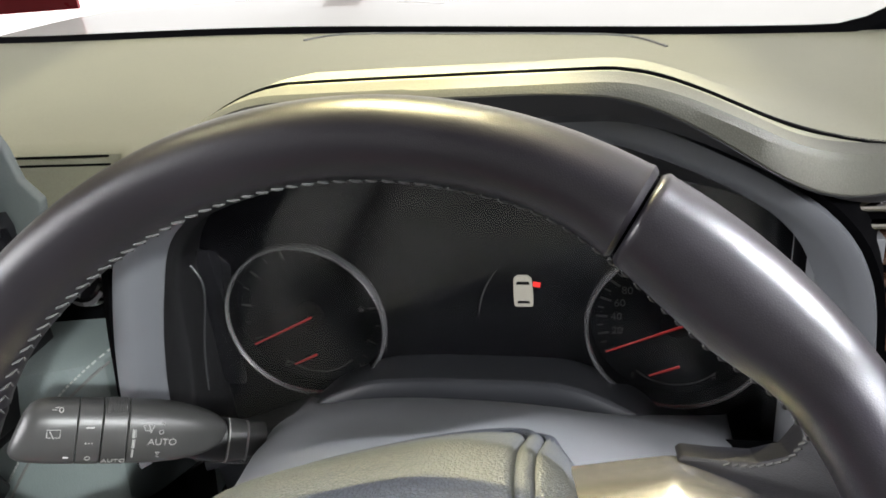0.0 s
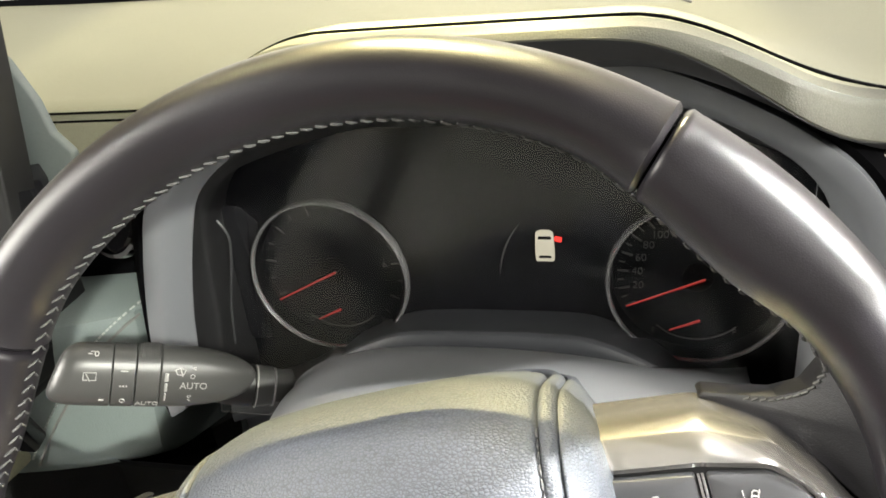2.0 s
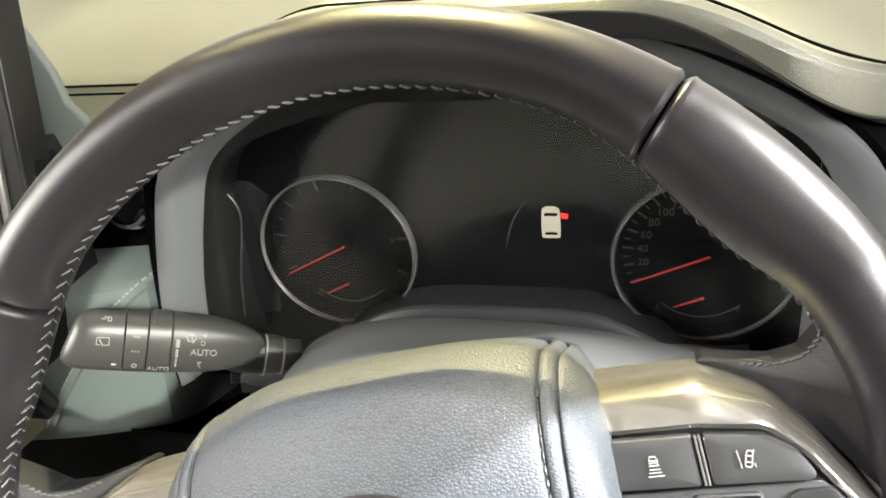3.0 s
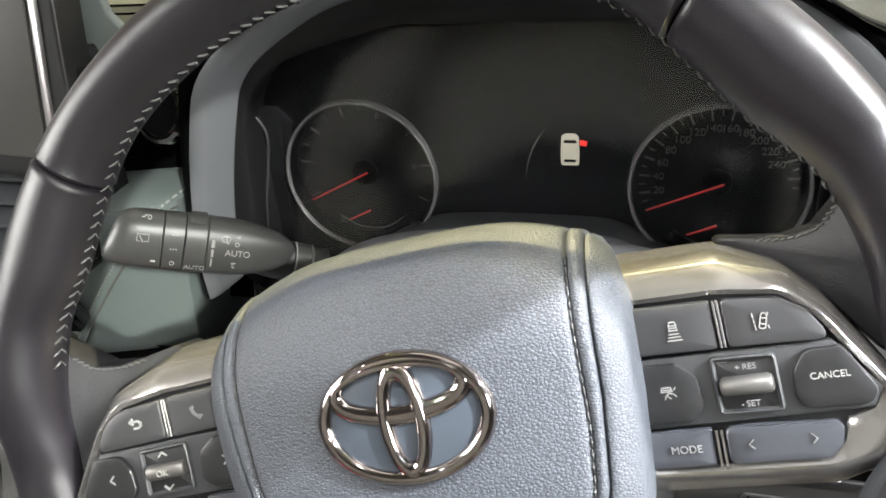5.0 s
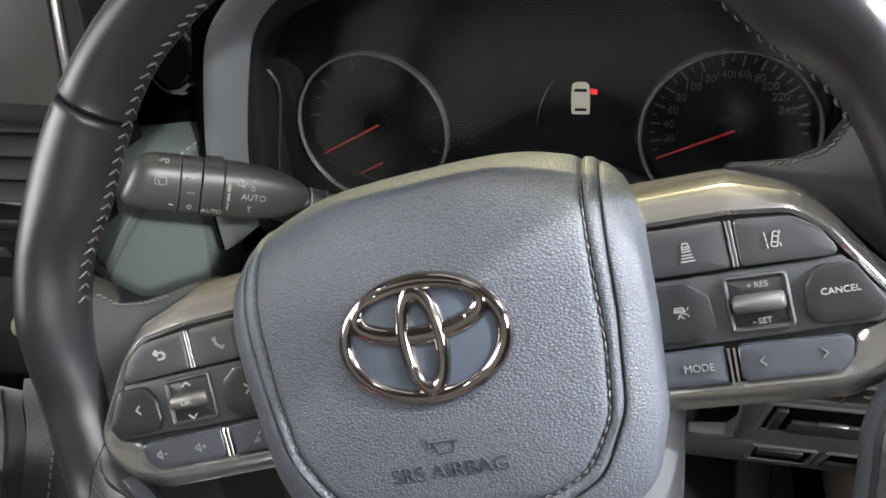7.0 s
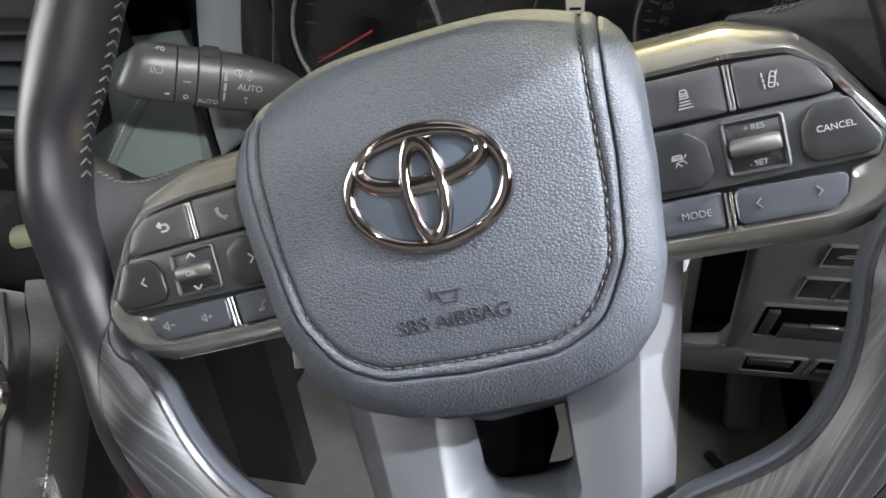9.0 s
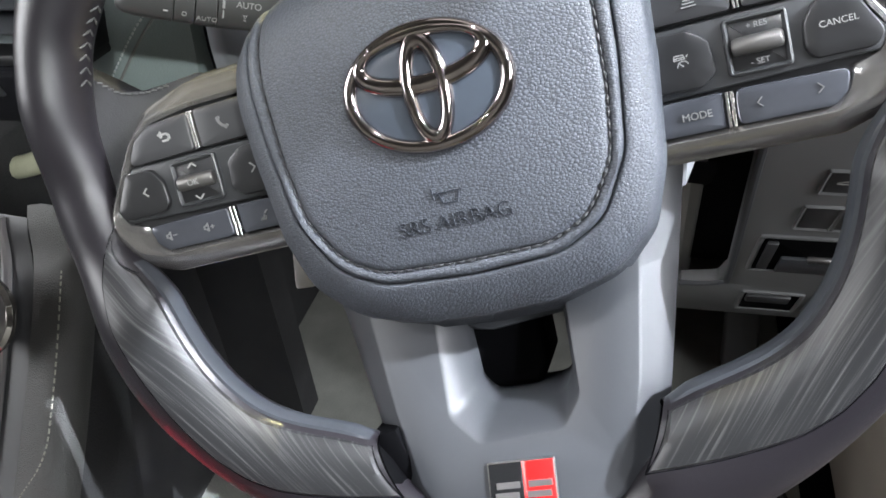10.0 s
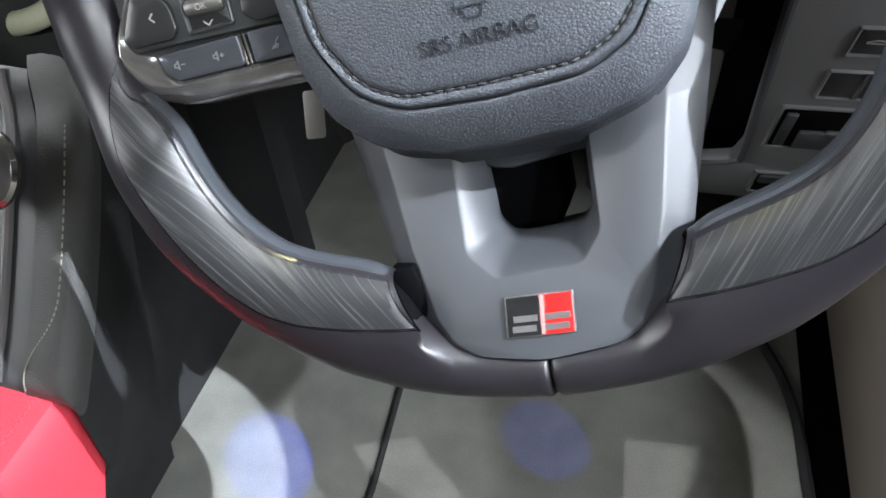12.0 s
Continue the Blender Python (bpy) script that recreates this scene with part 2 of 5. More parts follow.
M["badge_red"] = mat("badge_red", (0.70, 0.015, 0.015), 0.15, vary=0.05, coat=0.6)
M["badge_black"] = mat("badge_black", (0.012, 0.012, 0.013), 0.15, vary=0.1, coat=0.6)
M["carpet"] = mat("carpet", (0.215, 0.215, 0.195), 0.95, grain=650, bump=0.8, vary=0.28, scale=16)
M["carpet_dark"] = mat("carpet_dark", (0.030, 0.030, 0.031), 0.95, grain=650, bump=0.8, vary=0.3, scale=16, spec=0.15)
M["cheek_grey"] = mat("cheek_grey", (0.13, 0.15, 0.145), 0.5, grain=700, bump=0.1, vary=0.08, scale=15)
M["rubber"] = mat("rubber", (0.02, 0.02, 0.021), 0.7, grain=600, bump=0.2, vary=0.2)
M["headliner"] = mat("headliner", (0.42, 0.42, 0.385), 0.9, grain=40, vary=0.05, scale=2)
M["car_paint"] = mat("car_paint", (0.50, 0.50, 0.44), 0.3, vary=0.03, scale=3, coat=0.4)
M["hall_white"] = mat("hall_white", (0.30, 0.295, 0.285), 0.8, vary=0.05, scale=1.5)
M["hall_floor"] = mat("hall_floor", (0.22, 0.22, 0.225), 0.35, vary=0.08, scale=2)
M["paint_red"] = mat("paint_red", (0.45, 0.02, 0.03), 0.3, vary=0.05, coat=0.5)
M["paper"] = mat("paper", (0.65, 0.64, 0.62), 0.7, vary=0.05)

ag = bpy.data.materials.new("anti_glare_glass")
ag.use_nodes = True
ag.node_tree.nodes.remove(ag.node_tree.nodes["Principled BSDF"])
mix, clear, gloss, fres = (ag.node_tree.nodes.new("ShaderNode" + k) for k in ("MixShader", "BsdfTransparent", "BsdfGlossy", "Fresnel"))
gloss.inputs["Roughness"].default_value, fres.inputs["IOR"].default_value = 0.16, 1.5
ag.node_tree.links.new(fres.outputs[0], mix.inputs[0])
ag.node_tree.links.new(clear.outputs[0], mix.inputs[1])
ag.node_tree.links.new(gloss.outputs[0], mix.inputs[2])
ag.node_tree.links.new(mix.outputs[0], ag.node_tree.nodes["Material Output"].inputs["Surface"])
M["lens_glass"] = ag

# ---- mesh helpers ----


def thing(name, m, label, category, group="", kind=""):
    ob = new(name)
    ob.empty_display_size = 0.02
    ob.matrix_world = m
    return tagged(ob, label, category, group, kind)


def part(name, bm, material, parent=None, label="", smooth=True, sharp=35):
    me = bpy.data.meshes.new(name)
    bmesh.ops.recalc_face_normals(bm, faces=bm.faces)
    if smooth:
        for f in bm.faces:
            f.smooth = True
        for e in bm.edges:
            if len(e.link_faces) == 2 and e.calc_face_angle(0) > radians(sharp):
                e.smooth = False
    bm.to_mesh(me)
    bm.free()
    me.materials.append(M[material])
    ob = new(name, me)
    if parent:
        ob.parent = parent
    if label:
        tagged(ob, label)
    return ob


def rpoly(pts, r, seg=5):
    """A 2D polygon with rounded corners; r: one radius or one a corner."""
    out, n = [], len(pts)
    for i, p in enumerate(pts):
        p = Vector(p)
        a, b = Vector(pts[i - 1]) - p, Vector(pts[(i + 1) % n]) - p
        rad = r[i] if isinstance(r, (list, tuple)) else r
        ang = a.angle(b)
        d = min(rad / max(math.tan(ang / 2), 1e-4), a.length * 0.45, b.length * 0.45)
        p0, p1 = p + a.normalized() * d, p + b.normalized() * d
        for k in range(seg + 1):
            s = k / seg
            out.append(tuple((1 - s) ** 2 * p0 + 2 * s * (1 - s) * p + s * s * p1))
    return out


def resample(poly, n):
    """n points evenly along a closed 2D polygon, from its first point."""
    p = np.array(list(poly) + [poly[0]])
    d = np.concatenate([[0], np.cumsum(np.linalg.norm(np.diff(p, axis=0), axis=1))])
    q = np.linspace(0, d[-1], n, endpoint=False)
    return [(float(np.interp(s, d, p[:, 0])), float(np.interp(s, d, p[:, 1]))) for s in q]


def resample3(poly, n):
    """n points evenly along a closed 3D line."""
    p = np.array([tuple(q) for q in list(poly) + [poly[0]]])
    d = np.concatenate([[0], np.cumsum(np.linalg.norm(np.diff(p, axis=0), axis=1))])
    q = np.linspace(0, d[-1], n, endpoint=False)
    return [tuple(float(np.interp(s, d, p[:, k])) for k in range(3)) for s in q]


def inset(poly, d):
    """The polygon (counter-clockwise) moved inwards by d."""
    n, out = len(poly), []
    for i in range(n):
        a, b, c = Vector(poly[i - 1]), Vector(poly[i]), Vector(poly[(i + 1) % n])
        t = (c - a)
        if t.length < 1e-9:
            out.append(tuple(b))
            continue
        t.normalize()
        out.append((b.x - t.y * d, b.y + t.x * d))
    return out


def loft(rings, closed=True, caps=(False, False), loop=False, bm=None):
    """A skin over rings of 3D points, all of one length."""
    bm = bm or bmesh.new()
    vs = [[bm.verts.new(p) for p in r] for r in rings]
    n = len(vs[0])
    pairs = list(zip(vs, vs[1:])) + ([(vs[-1], vs[0])] if loop else [])
    for a, b in pairs:
        for i in range(n if closed else n - 1):
            j = (i + 1) % n
            bm.faces.new((a[i], a[j], b[j], b[i]))
    if caps[0]:
        bm.faces.new(vs[0][::-1])
    if caps[1]:
        bm.faces.new(vs[-1])
    return bm


def ccw(poly):
    s = sum(poly[i - 1][0] * poly[i][1] - poly[i][0] * poly[i - 1][1] for i in range(len(poly)))
    return list(poly) if s > 0 else list(poly)[::-1]


def slab(poly, z0, z1, bevel=0.0008, bm=None, tilt=None):
    """A plate with an outline, from z0 up to z1, its upper edge rounded. tilt(x, y) is added to z."""
    poly = ccw(poly)
    f = tilt or (lambda x, y: 0.0)
    lv = [(poly, z0), (poly, z1 - bevel), (inset(poly, bevel * 0.35), z1 - bevel * 0.35), (inset(poly, bevel), z1)]
    return loft([[(x, y, z + f(x, y)) for x, y in p] for p, z in lv], caps=(True, True), bm=bm)


def box(x0, x1, y0, y1, z0, z1, bevel=0.004, bm=None, seg=2):
    nb = bmesh.new()
    bmesh.ops.create_cube(nb, size=1)
    for v in nb.verts:
        v.co = Vector(((x0 + x1) / 2 + v.co.x * (x1 - x0), (y0 + y1) / 2 + v.co.y * (y1 - y0), (z0 + z1) / 2 + v.co.z * (z1 - z0)))
    if bevel:
        bmesh.ops.bevel(nb, geom=nb.edges[:], offset=min(bevel, 0.45 * min(x1 - x0, y1 - y0, z1 - z0)), segments=seg, affect="EDGES", profile=0.5)
    if bm is None:
        return nb
    me = bpy.data.meshes.new("tmp")
    nb.to_mesh(me)
    bm.from_mesh(me)
    bpy.data.meshes.remove(me)
    nb.free()
    return bm


def tube(path, r, n=8, closed=False, bm=None, flat=1.0):
    """A round bar along 3D points; r a number or one a point."""
    pts = [Vector(p) for p in path]
    rings, up = [], None
    for i, p in enumerate(pts):
        a = pts[i - 1] if (i or closed) else p
        b = pts[(i + 1) % len(pts)] if (i < len(pts) - 1 or closed) else p
        t = (b - a).normalized()
        if up is None:
            up = t.orthogonal().normalized()
        up = (up - t * up.dot(t)).normalized()
        s = t.cross(up)
        rad = r[i] if isinstance(r, (list, tuple)) else r
        rings.append([p + (up * math.cos(q) + s * math.sin(q) * flat) * rad for q in (2 * math.pi * k / n for k in range(n))])
    return loft(rings, caps=(not closed, not closed), loop=closed, bm=bm)


def turned(profile, n=32, m=None, bm=None):
    """A turned body: (radius, height) pairs round the z axis, set by the matrix m."""
    m = m or Matrix()
    rings = [[m @ Vector((max(r, 1e-5) * math.cos(2 * math.pi * k / n), max(r, 1e-5) * math.sin(2 * math.pi * k / n), h)) for k in range(n)] for r, h in profile]
    return loft(rings, caps=(True, True), bm=bm)


def joined(*bms):
    out = bmesh.new()
    for b in bms:
        me = bpy.data.meshes.new("tmp")
        b.to_mesh(me)
        out.from_mesh(me)
        bpy.data.meshes.remove(me)
        b.free()
    return out


def moved(bm, m):
    for v in bm.verts:
        v.co = m @ v.co
    return bm


def letters(text, size, m, depth=0.0002, thin=0.0):
    """Words in the built-in font as a mesh, centred, lying in the xy plane of m."""
    c = bpy.data.curves.new("letters", "FONT")
    c.body, c.size, c.align_x, c.align_y, c.extrude, c.offset = text, size, "CENTER", "CENTER", depth, -thin
    ob = bpy.data.objects.new("letters", c)
    scene.collection.objects.link(ob)
    me = bpy.data.meshes.new_from_object(ob.evaluated_get(bpy.context.evaluated_depsgraph_get()))
    bm = bmesh.new()
    bm.from_mesh(me)
    bpy.data.objects.remove(ob)
    bpy.data.curves.remove(c)
    bpy.data.meshes.remove(me)
    return moved(bm, m)


def stroke(points, width, z0, z1, bm=None):
    """A flat line of some width over 2D points, as little bars with height."""
    bm = bm or bmesh.new()
    for a, b in zip(points, points[1:]):
        a, b = Vector(a), Vector(b)
        t = (b - a).normalized()
        s = Vector((-t.y, t.x)) * width / 2
        a, b = a - t * width * 0.3, b + t * width * 0.3
        q = [a - s, b - s, b + s, a + s]
        loft([[(p.x, p.y, z0) for p in q], [(p.x, p.y, z1) for p in q]], caps=(True, True), bm=bm)
    return bm


def at(x, y, z, rx=0, ry=0, rz=0):
    return pose(x, y, z, rx, ry, rz)


CAR = Matrix.Translation((0, 0, HZ))
A0, TURN_W = radians(24.5), radians(14.77)
xw, sw, ww = Vector((1, 0, 0)), Vector((0, math.sin(A0), math.cos(A0))), Vector((0, -math.cos(A0), math.sin(A0)))
uw, vw = xw * math.cos(TURN_W) + sw * math.sin(TURN_W), sw * math.cos(TURN_W) - xw * math.sin(TURN_W)
WHEEL = Matrix.Translation((0, 0, HZ)) @ Matrix((uw, vw, ww)).transposed().to_4x4()

# ---- the hall and the car's shell ----
hall = thing("showroom_hall", Matrix(), "pale exhibition hall round the car", "hall", kind="structure")
part("hall_floor", box(-7, 7, -7, 8, -0.62, -0.55, 0), "hall_floor", hall)
part("hall_wall", joined(box(-7.1, -7, -7, 8, -0.55, 4, 0), box(7, 7.1, -7, 8, -0.55, 4, 0), box(-7, 7, 8, 8.1, -0.55, 4, 0), box(-7, 7, -7.1, -7, -0.55, 4, 0)), "hall_white", hall)
part("hall_ceiling", box(-7.1, 7.1, -7.1, 8.1, 4, 4.1, 0), "hall_white", hall)

# outside the windscreen: a white stand wall with a red panel, far off; the wall emits its brightness itself
stand = thing("stand_wall", Matrix(), "white exhibition wall with red panels, its brightness given by its own glow", "wall", kind="structure")
M["stand_white_glow"] = mat("stand_white_glow", (0.8, 0.8, 0.8), 0.8, vary=0.03, scale=1, emit=((1.0, 0.99, 0.98), 0.85))
part("wall_panel", box(-6, 6, 6.5, 6.6, -0.55, 3.6, 0), "stand_white_glow", stand)
part("red_panel", joined(box(-5.95, -4.75, 6.46, 6.49, 0.275, 1.6, 0), box(-2.25, -1.85, 6.46, 6.49, 0.10, 1.6, 0)), "paint_red", stand)

shell = thing("car_shell", CAR, "cabin shell with a pale headliner and dark sills", "car body", kind="structure")
# unseen roof, opened in the middle to let the overhead lamps through
for b in ((-1.05, 0.5, -0.10, 0.03), (-1.05, 0.5, -1.3, -0.95), (-1.05, -0.75, -0.95, -0.10), (0.22, 0.5, -0.95, -0.10)):
    part("roof_panel", box(*b, 0.56, 0.6, 0.0), "headliner", shell, "unseen pale roof panel beside an opening left for the lamps")
part("side_wall", box(-1.12, -1.06, -1.3, 1.0, -0.62, 0.05, 0.01), "grey_plastic", shell)
# unseen rear pillar and wall, made pale to put a veil on the cluster lens
part("rear_pillar", box(-1.12, -1.06, -1.3, -1.2, 0.05, 0.6, 0.01), "headliner", shell)
part("rear_reflector", box(-1.1, 0.5, -1.4, -1.3, -0.62, 0.6, 0.01), "headliner", shell)
for b in ((-0.34, 0.52, 0.72, 0.76, -0.62, -0.2), (-1.1, 0.52, 0.42, 0.90, -0.03, 0.0), (0.36, 0.52, 0.30, 0.76, -0.62, 0.06), (-1.1, -0.30, 0.30, 0.34, -0.62, -0.12), (-1.1, 0.42, 0.30, 0.45, -0.05, -0.02)):
    part("bulkhead", box(*b, 0), "carpet_dark", shell)

# ---- dashboard ----


def ease(a, b, x):
    t = min(1, max(0, (x - a) / (b - a)))
    return t * t * (3 - 2 * t)


def hood_height(x):
    """The arch of the binnacle hood over the wheel's axis."""
    if x < 0:
        return max(0.149 - 0.090 * ease(0.06, 0.24, -x), 0.0985 + 0.012 * (1 - ease(0.12, 0.20, -x)))
    return 0.149 - 0.050 * ease(0.08, 0.22, x)


def dash_z(x, y):
    far = 0.110 - 0.062 * x * (1 - 0.35 * ease(0.1, 0.5, abs(x)))
    base = 0.098 + (far - 0.098) * ease(0.24, 0.50, y)
    k = (1 - ease(0.19, 0.40, y)) * (1 - ease(0.16, 0.26, -x)) * (1 - ease(0.30, 0.60, x))
    return base + (hood_height(x) - base) * k


def dash_front(x):
    """Where the dashboard's upper edge stands, from the centre stack to the door."""
    if x < 0:
        return 0.155 + 0.095 * ease(0.165, 0.215, -x)
    return 0.152 + 0.058 * ease(0.145, 0.225, x)


dash = thing("dashboard", CAR, "cream leather dashboard top with dark stitched seams", "dashboard", kind="structure")
xs = [-0.95 + i * 0.0125 for i in range(113)]
rows = []
for x in xs:
    y0 = dash_front(x)
    low = dash_z(x, y0) - 0.014 - 0.061 * ease(0.215, 0.235, -x) - 0.009 * ease(0.15, 0.21, x)
    prof = [(y0 + 0.012, low - 0.003), (y0 + 0.002, low), (y0, low + 0.006), (y0 - 0.001, dash_z(x, y0) - 0.008), (y0 + 0.002, dash_z(x, y0) - 0.002)]
    prof += [(y0 + 0.008 + (0.56 - y0 - 0.008) * (k / 22), dash_z(x, y0 + 0.008 + (0.56 - y0 - 0.008) * (k / 22))) for k in range(23)]
    prof += [(0.565, dash_z(x, 0.56) - 0.004), (0.57, 0.02)]
    rows.append([(x, y, z) for y, z in prof])
part("dash_top", loft(rows, closed=False), "dash_leather", dash)

bonnet = []
for k in range(15):
    y = 0.62 + 0.07 * k
    bonnet.append([(x, y, 0.022 + 0.035 * (1 - ease(0.45, 0.78, x + 1.0)) - 0.05 * max(0, y - 1.25) ** 2 - 0.03 * max(0, 0.70 - y)) for x in (-1.1 + 0.04 * j for j in range(41))])
part("bonnet", loft(bonnet, closed=False), "car_paint", shell, "pale painted bonnet beyond the windscreen")

# ---- windscreen ----
screen = thing("windscreen", CAR, "clear windscreen with a black painted lower edge", "windscreen", kind="structure")
edge = []
for k in range(73):
    x = -1.0 + 0.02 * k
    z = dash_z(x, 0.527) + 6.0 * max(0, x - 0.25) ** 2
    edge.append([(x, 0.527, z - 0.004), (x, 0.5265, z + 0.0055), (x, 0.5285, z + 0.0062), (x, 0.531, z + 0.002), (x, 0.535, z - 0.02)])
part("black_border", loft(edge, closed=False), "void_black", screen, "black painted lower edge")
part("pillar", tube([(0.40, 0.545, 0.07), (0.43, 0.50, 0.16), (0.45, 0.36, 0.36), (0.46, 0.22, 0.58)], 0.032, 12), "headliner", screen)

# ---- instrument cluster ----
cluster = thing("instrument_cluster", CAR, "dark instrument cluster with two chrome-ringed dials under a grey surround", "gauges")
LIP = [(-0.2075, -0.090), (-0.208, -0.06), (-0.203, -0.018), (-0.192, 0.03), (-0.179, 0.064), (-0.150, 0.090), (-0.110, 0.113), (-0.06, 0.126), (0.02, 0.131), (0.066, 0.130), (0.100, 0.123), (0.137, 0.106), (0.162, 0.091), (0.182, 0.075), (0.196, 0.054), (0.204, 0.021), (0.208, -0.06), (0.2055, -0.092), (0.196, -0.112), (0.178, -0.124)]
BACK = [(-0.205, -0.14), (-0.205, -0.06), (-0.205, -0.02), (-0.200, 0.02), (-0.170, 0.050), (-0.09, 0.074), (-0.05, 0.076), (0.03, 0.076), (0.09, 0.074), (0.13, 0.066), (0.175, 0.05), (0.198, 0.02), (0.205, -0.02), (0.205, -0.06), (0.205, -0.14)]


def smooth_line(pts, n):
    """n points along a smooth open curve through 2D or 3D points."""
    p = [Vector(q) for q in pts]
    out = []
    for k in range(n):
        s = k / (n - 1) * (len(p) - 1)
        i = min(int(s), len(p) - 2)
        f = s - i
        a, b, c, d = p[max(i - 1, 0)], p[i], p[i + 1], p[min(i + 2, len(p) - 1)]
        out.append(0.5 * ((2 * b) + (c - a) * f + (2 * a - 5 * b + 4 * c - d) * f * f + (3 * b - a - 3 * c + d) * f ** 3))
    return out


def lip_y(x):
    return 0.180




def even(pts, n):
    """n points evenly spaced along a smooth open 2D curve."""
    q = np.array([tuple(p) for p in smooth_line(pts, 400)])
    d = np.concatenate([[0], np.cumsum(np.linalg.norm(np.diff(q, axis=0), axis=1))])
    return [Vector((float(np.interp(s, d, q[:, 0])), float(np.interp(s, d, q[:, 1])))) for s in np.linspace(0, d[-1], n)]


lip, back = even(LIP, 90), even(BACK, 90)


def arch(f, y, grow):
    c = Vector((0.01, 0.02))
    return [(p.x + (p.x - c.x) / (p - c).length * grow, (y if y is not None else lip_y(p.x)), p.y + (p.y - c.y) / (p - c).length * grow) for p in f]


def arch_off(grow, dy):
    return [(x, lip_y(x) + dy, z) for x, _, z in arch(lip, None, grow)]


part("surround", loft([arch_off(0.002, 0.03), arch_off(0.0018, 0.004), arch_off(0.0004, 0.0006), arch_off(-0.002, 0.0), arch_off(-0.009, 0.0015), arch_off(-0.0115, 0.0035), arch_off(-0.017, 0.014), arch_off(-0.020, 0.022)], closed=False), "grey_plastic", cluster, "light grey plastic surround")
part("inner_hood", loft([arch_off(-0.020, 0.0215), [((a.x * 0.55 + b[0] * 0.45), 0.235, (a.y * 0.55 + b[2] * 0.45)) for a, b in zip(back, arch_off(-0.018, 0.03))], [(p.x, 0.262, p.y) for p in back], [(p.x, 0.30, p.y) for p in back]], closed=False), "black_plastic", cluster, "matt black inner hood")
part("face", box(-0.24, 0.24, 0.296, 0.31, -0.16, 0.082, 0.002), "face_black", cluster, "black dial face")
shelf = [(-0.205, -0.128), (-0.160, -0.111), (-0.132, -0.0955), (-0.103, -0.0775), (-0.072, -0.0640), (-0.04, -0.0605), (0.0, -0.0598), (0.035, -0.0600), (0.060, -0.0625), (0.090, -0.0752), (0.131, -0.0985), (0.16, -0.112), (0.205, -0.125)]
part("lower_cover", loft([[(p.x, y, p.y + d) for p in smooth_line(shelf, 60)] for y, d in ((0.294, -0.010), (0.276, -0.007), (0.262, -0.0035), (0.250, 0.0), (0.246, 0.0012), (0.2435, 0.0006), (0.2420, -0.0015), (0.2410, -0.005), (0.2405, -0.0125), (0.2415, -0.0150), (0.2445, -0.0162), (0.255, -0.018), (0.26, -0.05))], closed=False), "silver_plastic", cluster, "grey shelf below the dials")
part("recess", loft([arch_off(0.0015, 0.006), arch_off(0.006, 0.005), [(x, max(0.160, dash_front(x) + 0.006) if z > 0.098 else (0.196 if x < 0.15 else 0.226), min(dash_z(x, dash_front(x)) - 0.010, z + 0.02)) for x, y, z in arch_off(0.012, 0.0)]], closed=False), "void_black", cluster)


FACE = Matrix(((1, 0, 0, 0), (0, 0, -1, 0.2950), (0, 1, 0, 0), (0, 0, 0, 1)))   # drawing plane of the dials


def dial(name, cx, cz, r, marks, needle, label):
    """A ringed dial. marks: (first angle, step, words or None) of the long strokes."""
    prof = [(r - 0.0026, 0.0), (r - 0.0023, 0.0016), (r - 0.0017, 0.0026), (r - 0.0008, 0.0028), (r, 0.0018), (r + 0.0004, -0.004)]
    n, ink = 80, ("faint_print" if cx < 0 else "dim_print")
    rings = [[(cx + q * math.cos(2 * math.pi * k / n), 0.283 - h, cz + q * math.sin(2 * math.pi * k / n)) for k in range(n)] for q, h in prof]
    ring = part(name, loft(rings), "dial_silver", cluster, label)
    cup = [[(cx + q * math.cos(2 * math.pi * k / n), 0.283 - h, cz + q * math.sin(2 * math.pi * k / n)) for k in range(n)] for q, h in ((r - 0.0025, 0.0004), (r - 0.0036, -0.0125))]
    part("inner_wall", loft(cup), "void_black", ring)
    b, words = bmesh.new(), bmesh.new()
    first, step, texts = marks
    for k, word in enumerate(texts):
        for sub, l, w in ((0, 0.0065, 0.0013), (0.5, 0.0035, 0.0008)):
            a = radians(first - (k + sub) * step)
            stroke([(cx + q * math.cos(a), cz + q * math.sin(a)) for q in (r - 0.0075, r - 0.0075 - l)], w, 0, 0.0006, b)
        if word:
            a = radians(first - k * step)
            words = joined(words, letters(word, 0.0075, at(cx + (r - 0.020) * math.cos(a), cz + (r - 0.020) * math.sin(a), 0)))
    tagged(part("scale_marks", moved(b, FACE), ink, ring), kind="stuff")
    part("numerals", moved(words, FACE), ink, ring, "dim grey numerals")
    a = radians(needle)
    part("needle", tube([(cx + 0.004, 0.287, cz + 0.002), (cx + (r - 0.009) * math.cos(a), 0.289, cz + (r - 0.009) * math.sin(a))], [0.0009, 0.0006], 6), "red_needle", ring, "thin red needle")
    part("small_needle", tube([(cx + 0.002, 0.289, cz - 0.030), (cx + 0.002 + 0.021 * math.cos(a), 0.290, cz - 0.030 + 0.021 * math.sin(a))], [0.0010, 0.0006], 6), "red_needle", ring)
    arc = [(cx + 0.036 * math.cos(radians(q)), 0.2945, cz - 0.012 + 0.036 * math.sin(radians(q))) for q in range(225, 318, 6)]
    part("small_scale", tube(arc, 0.0005, 5), ink, ring)
    part("hub_cap", moved(turned([(0.010, 0), (0.010, 0.003), (0.008, 0.004), (0.0, 0.004)], 28), at(cx, 0.2955, cz, 90)), "void_black", ring)
    return ring


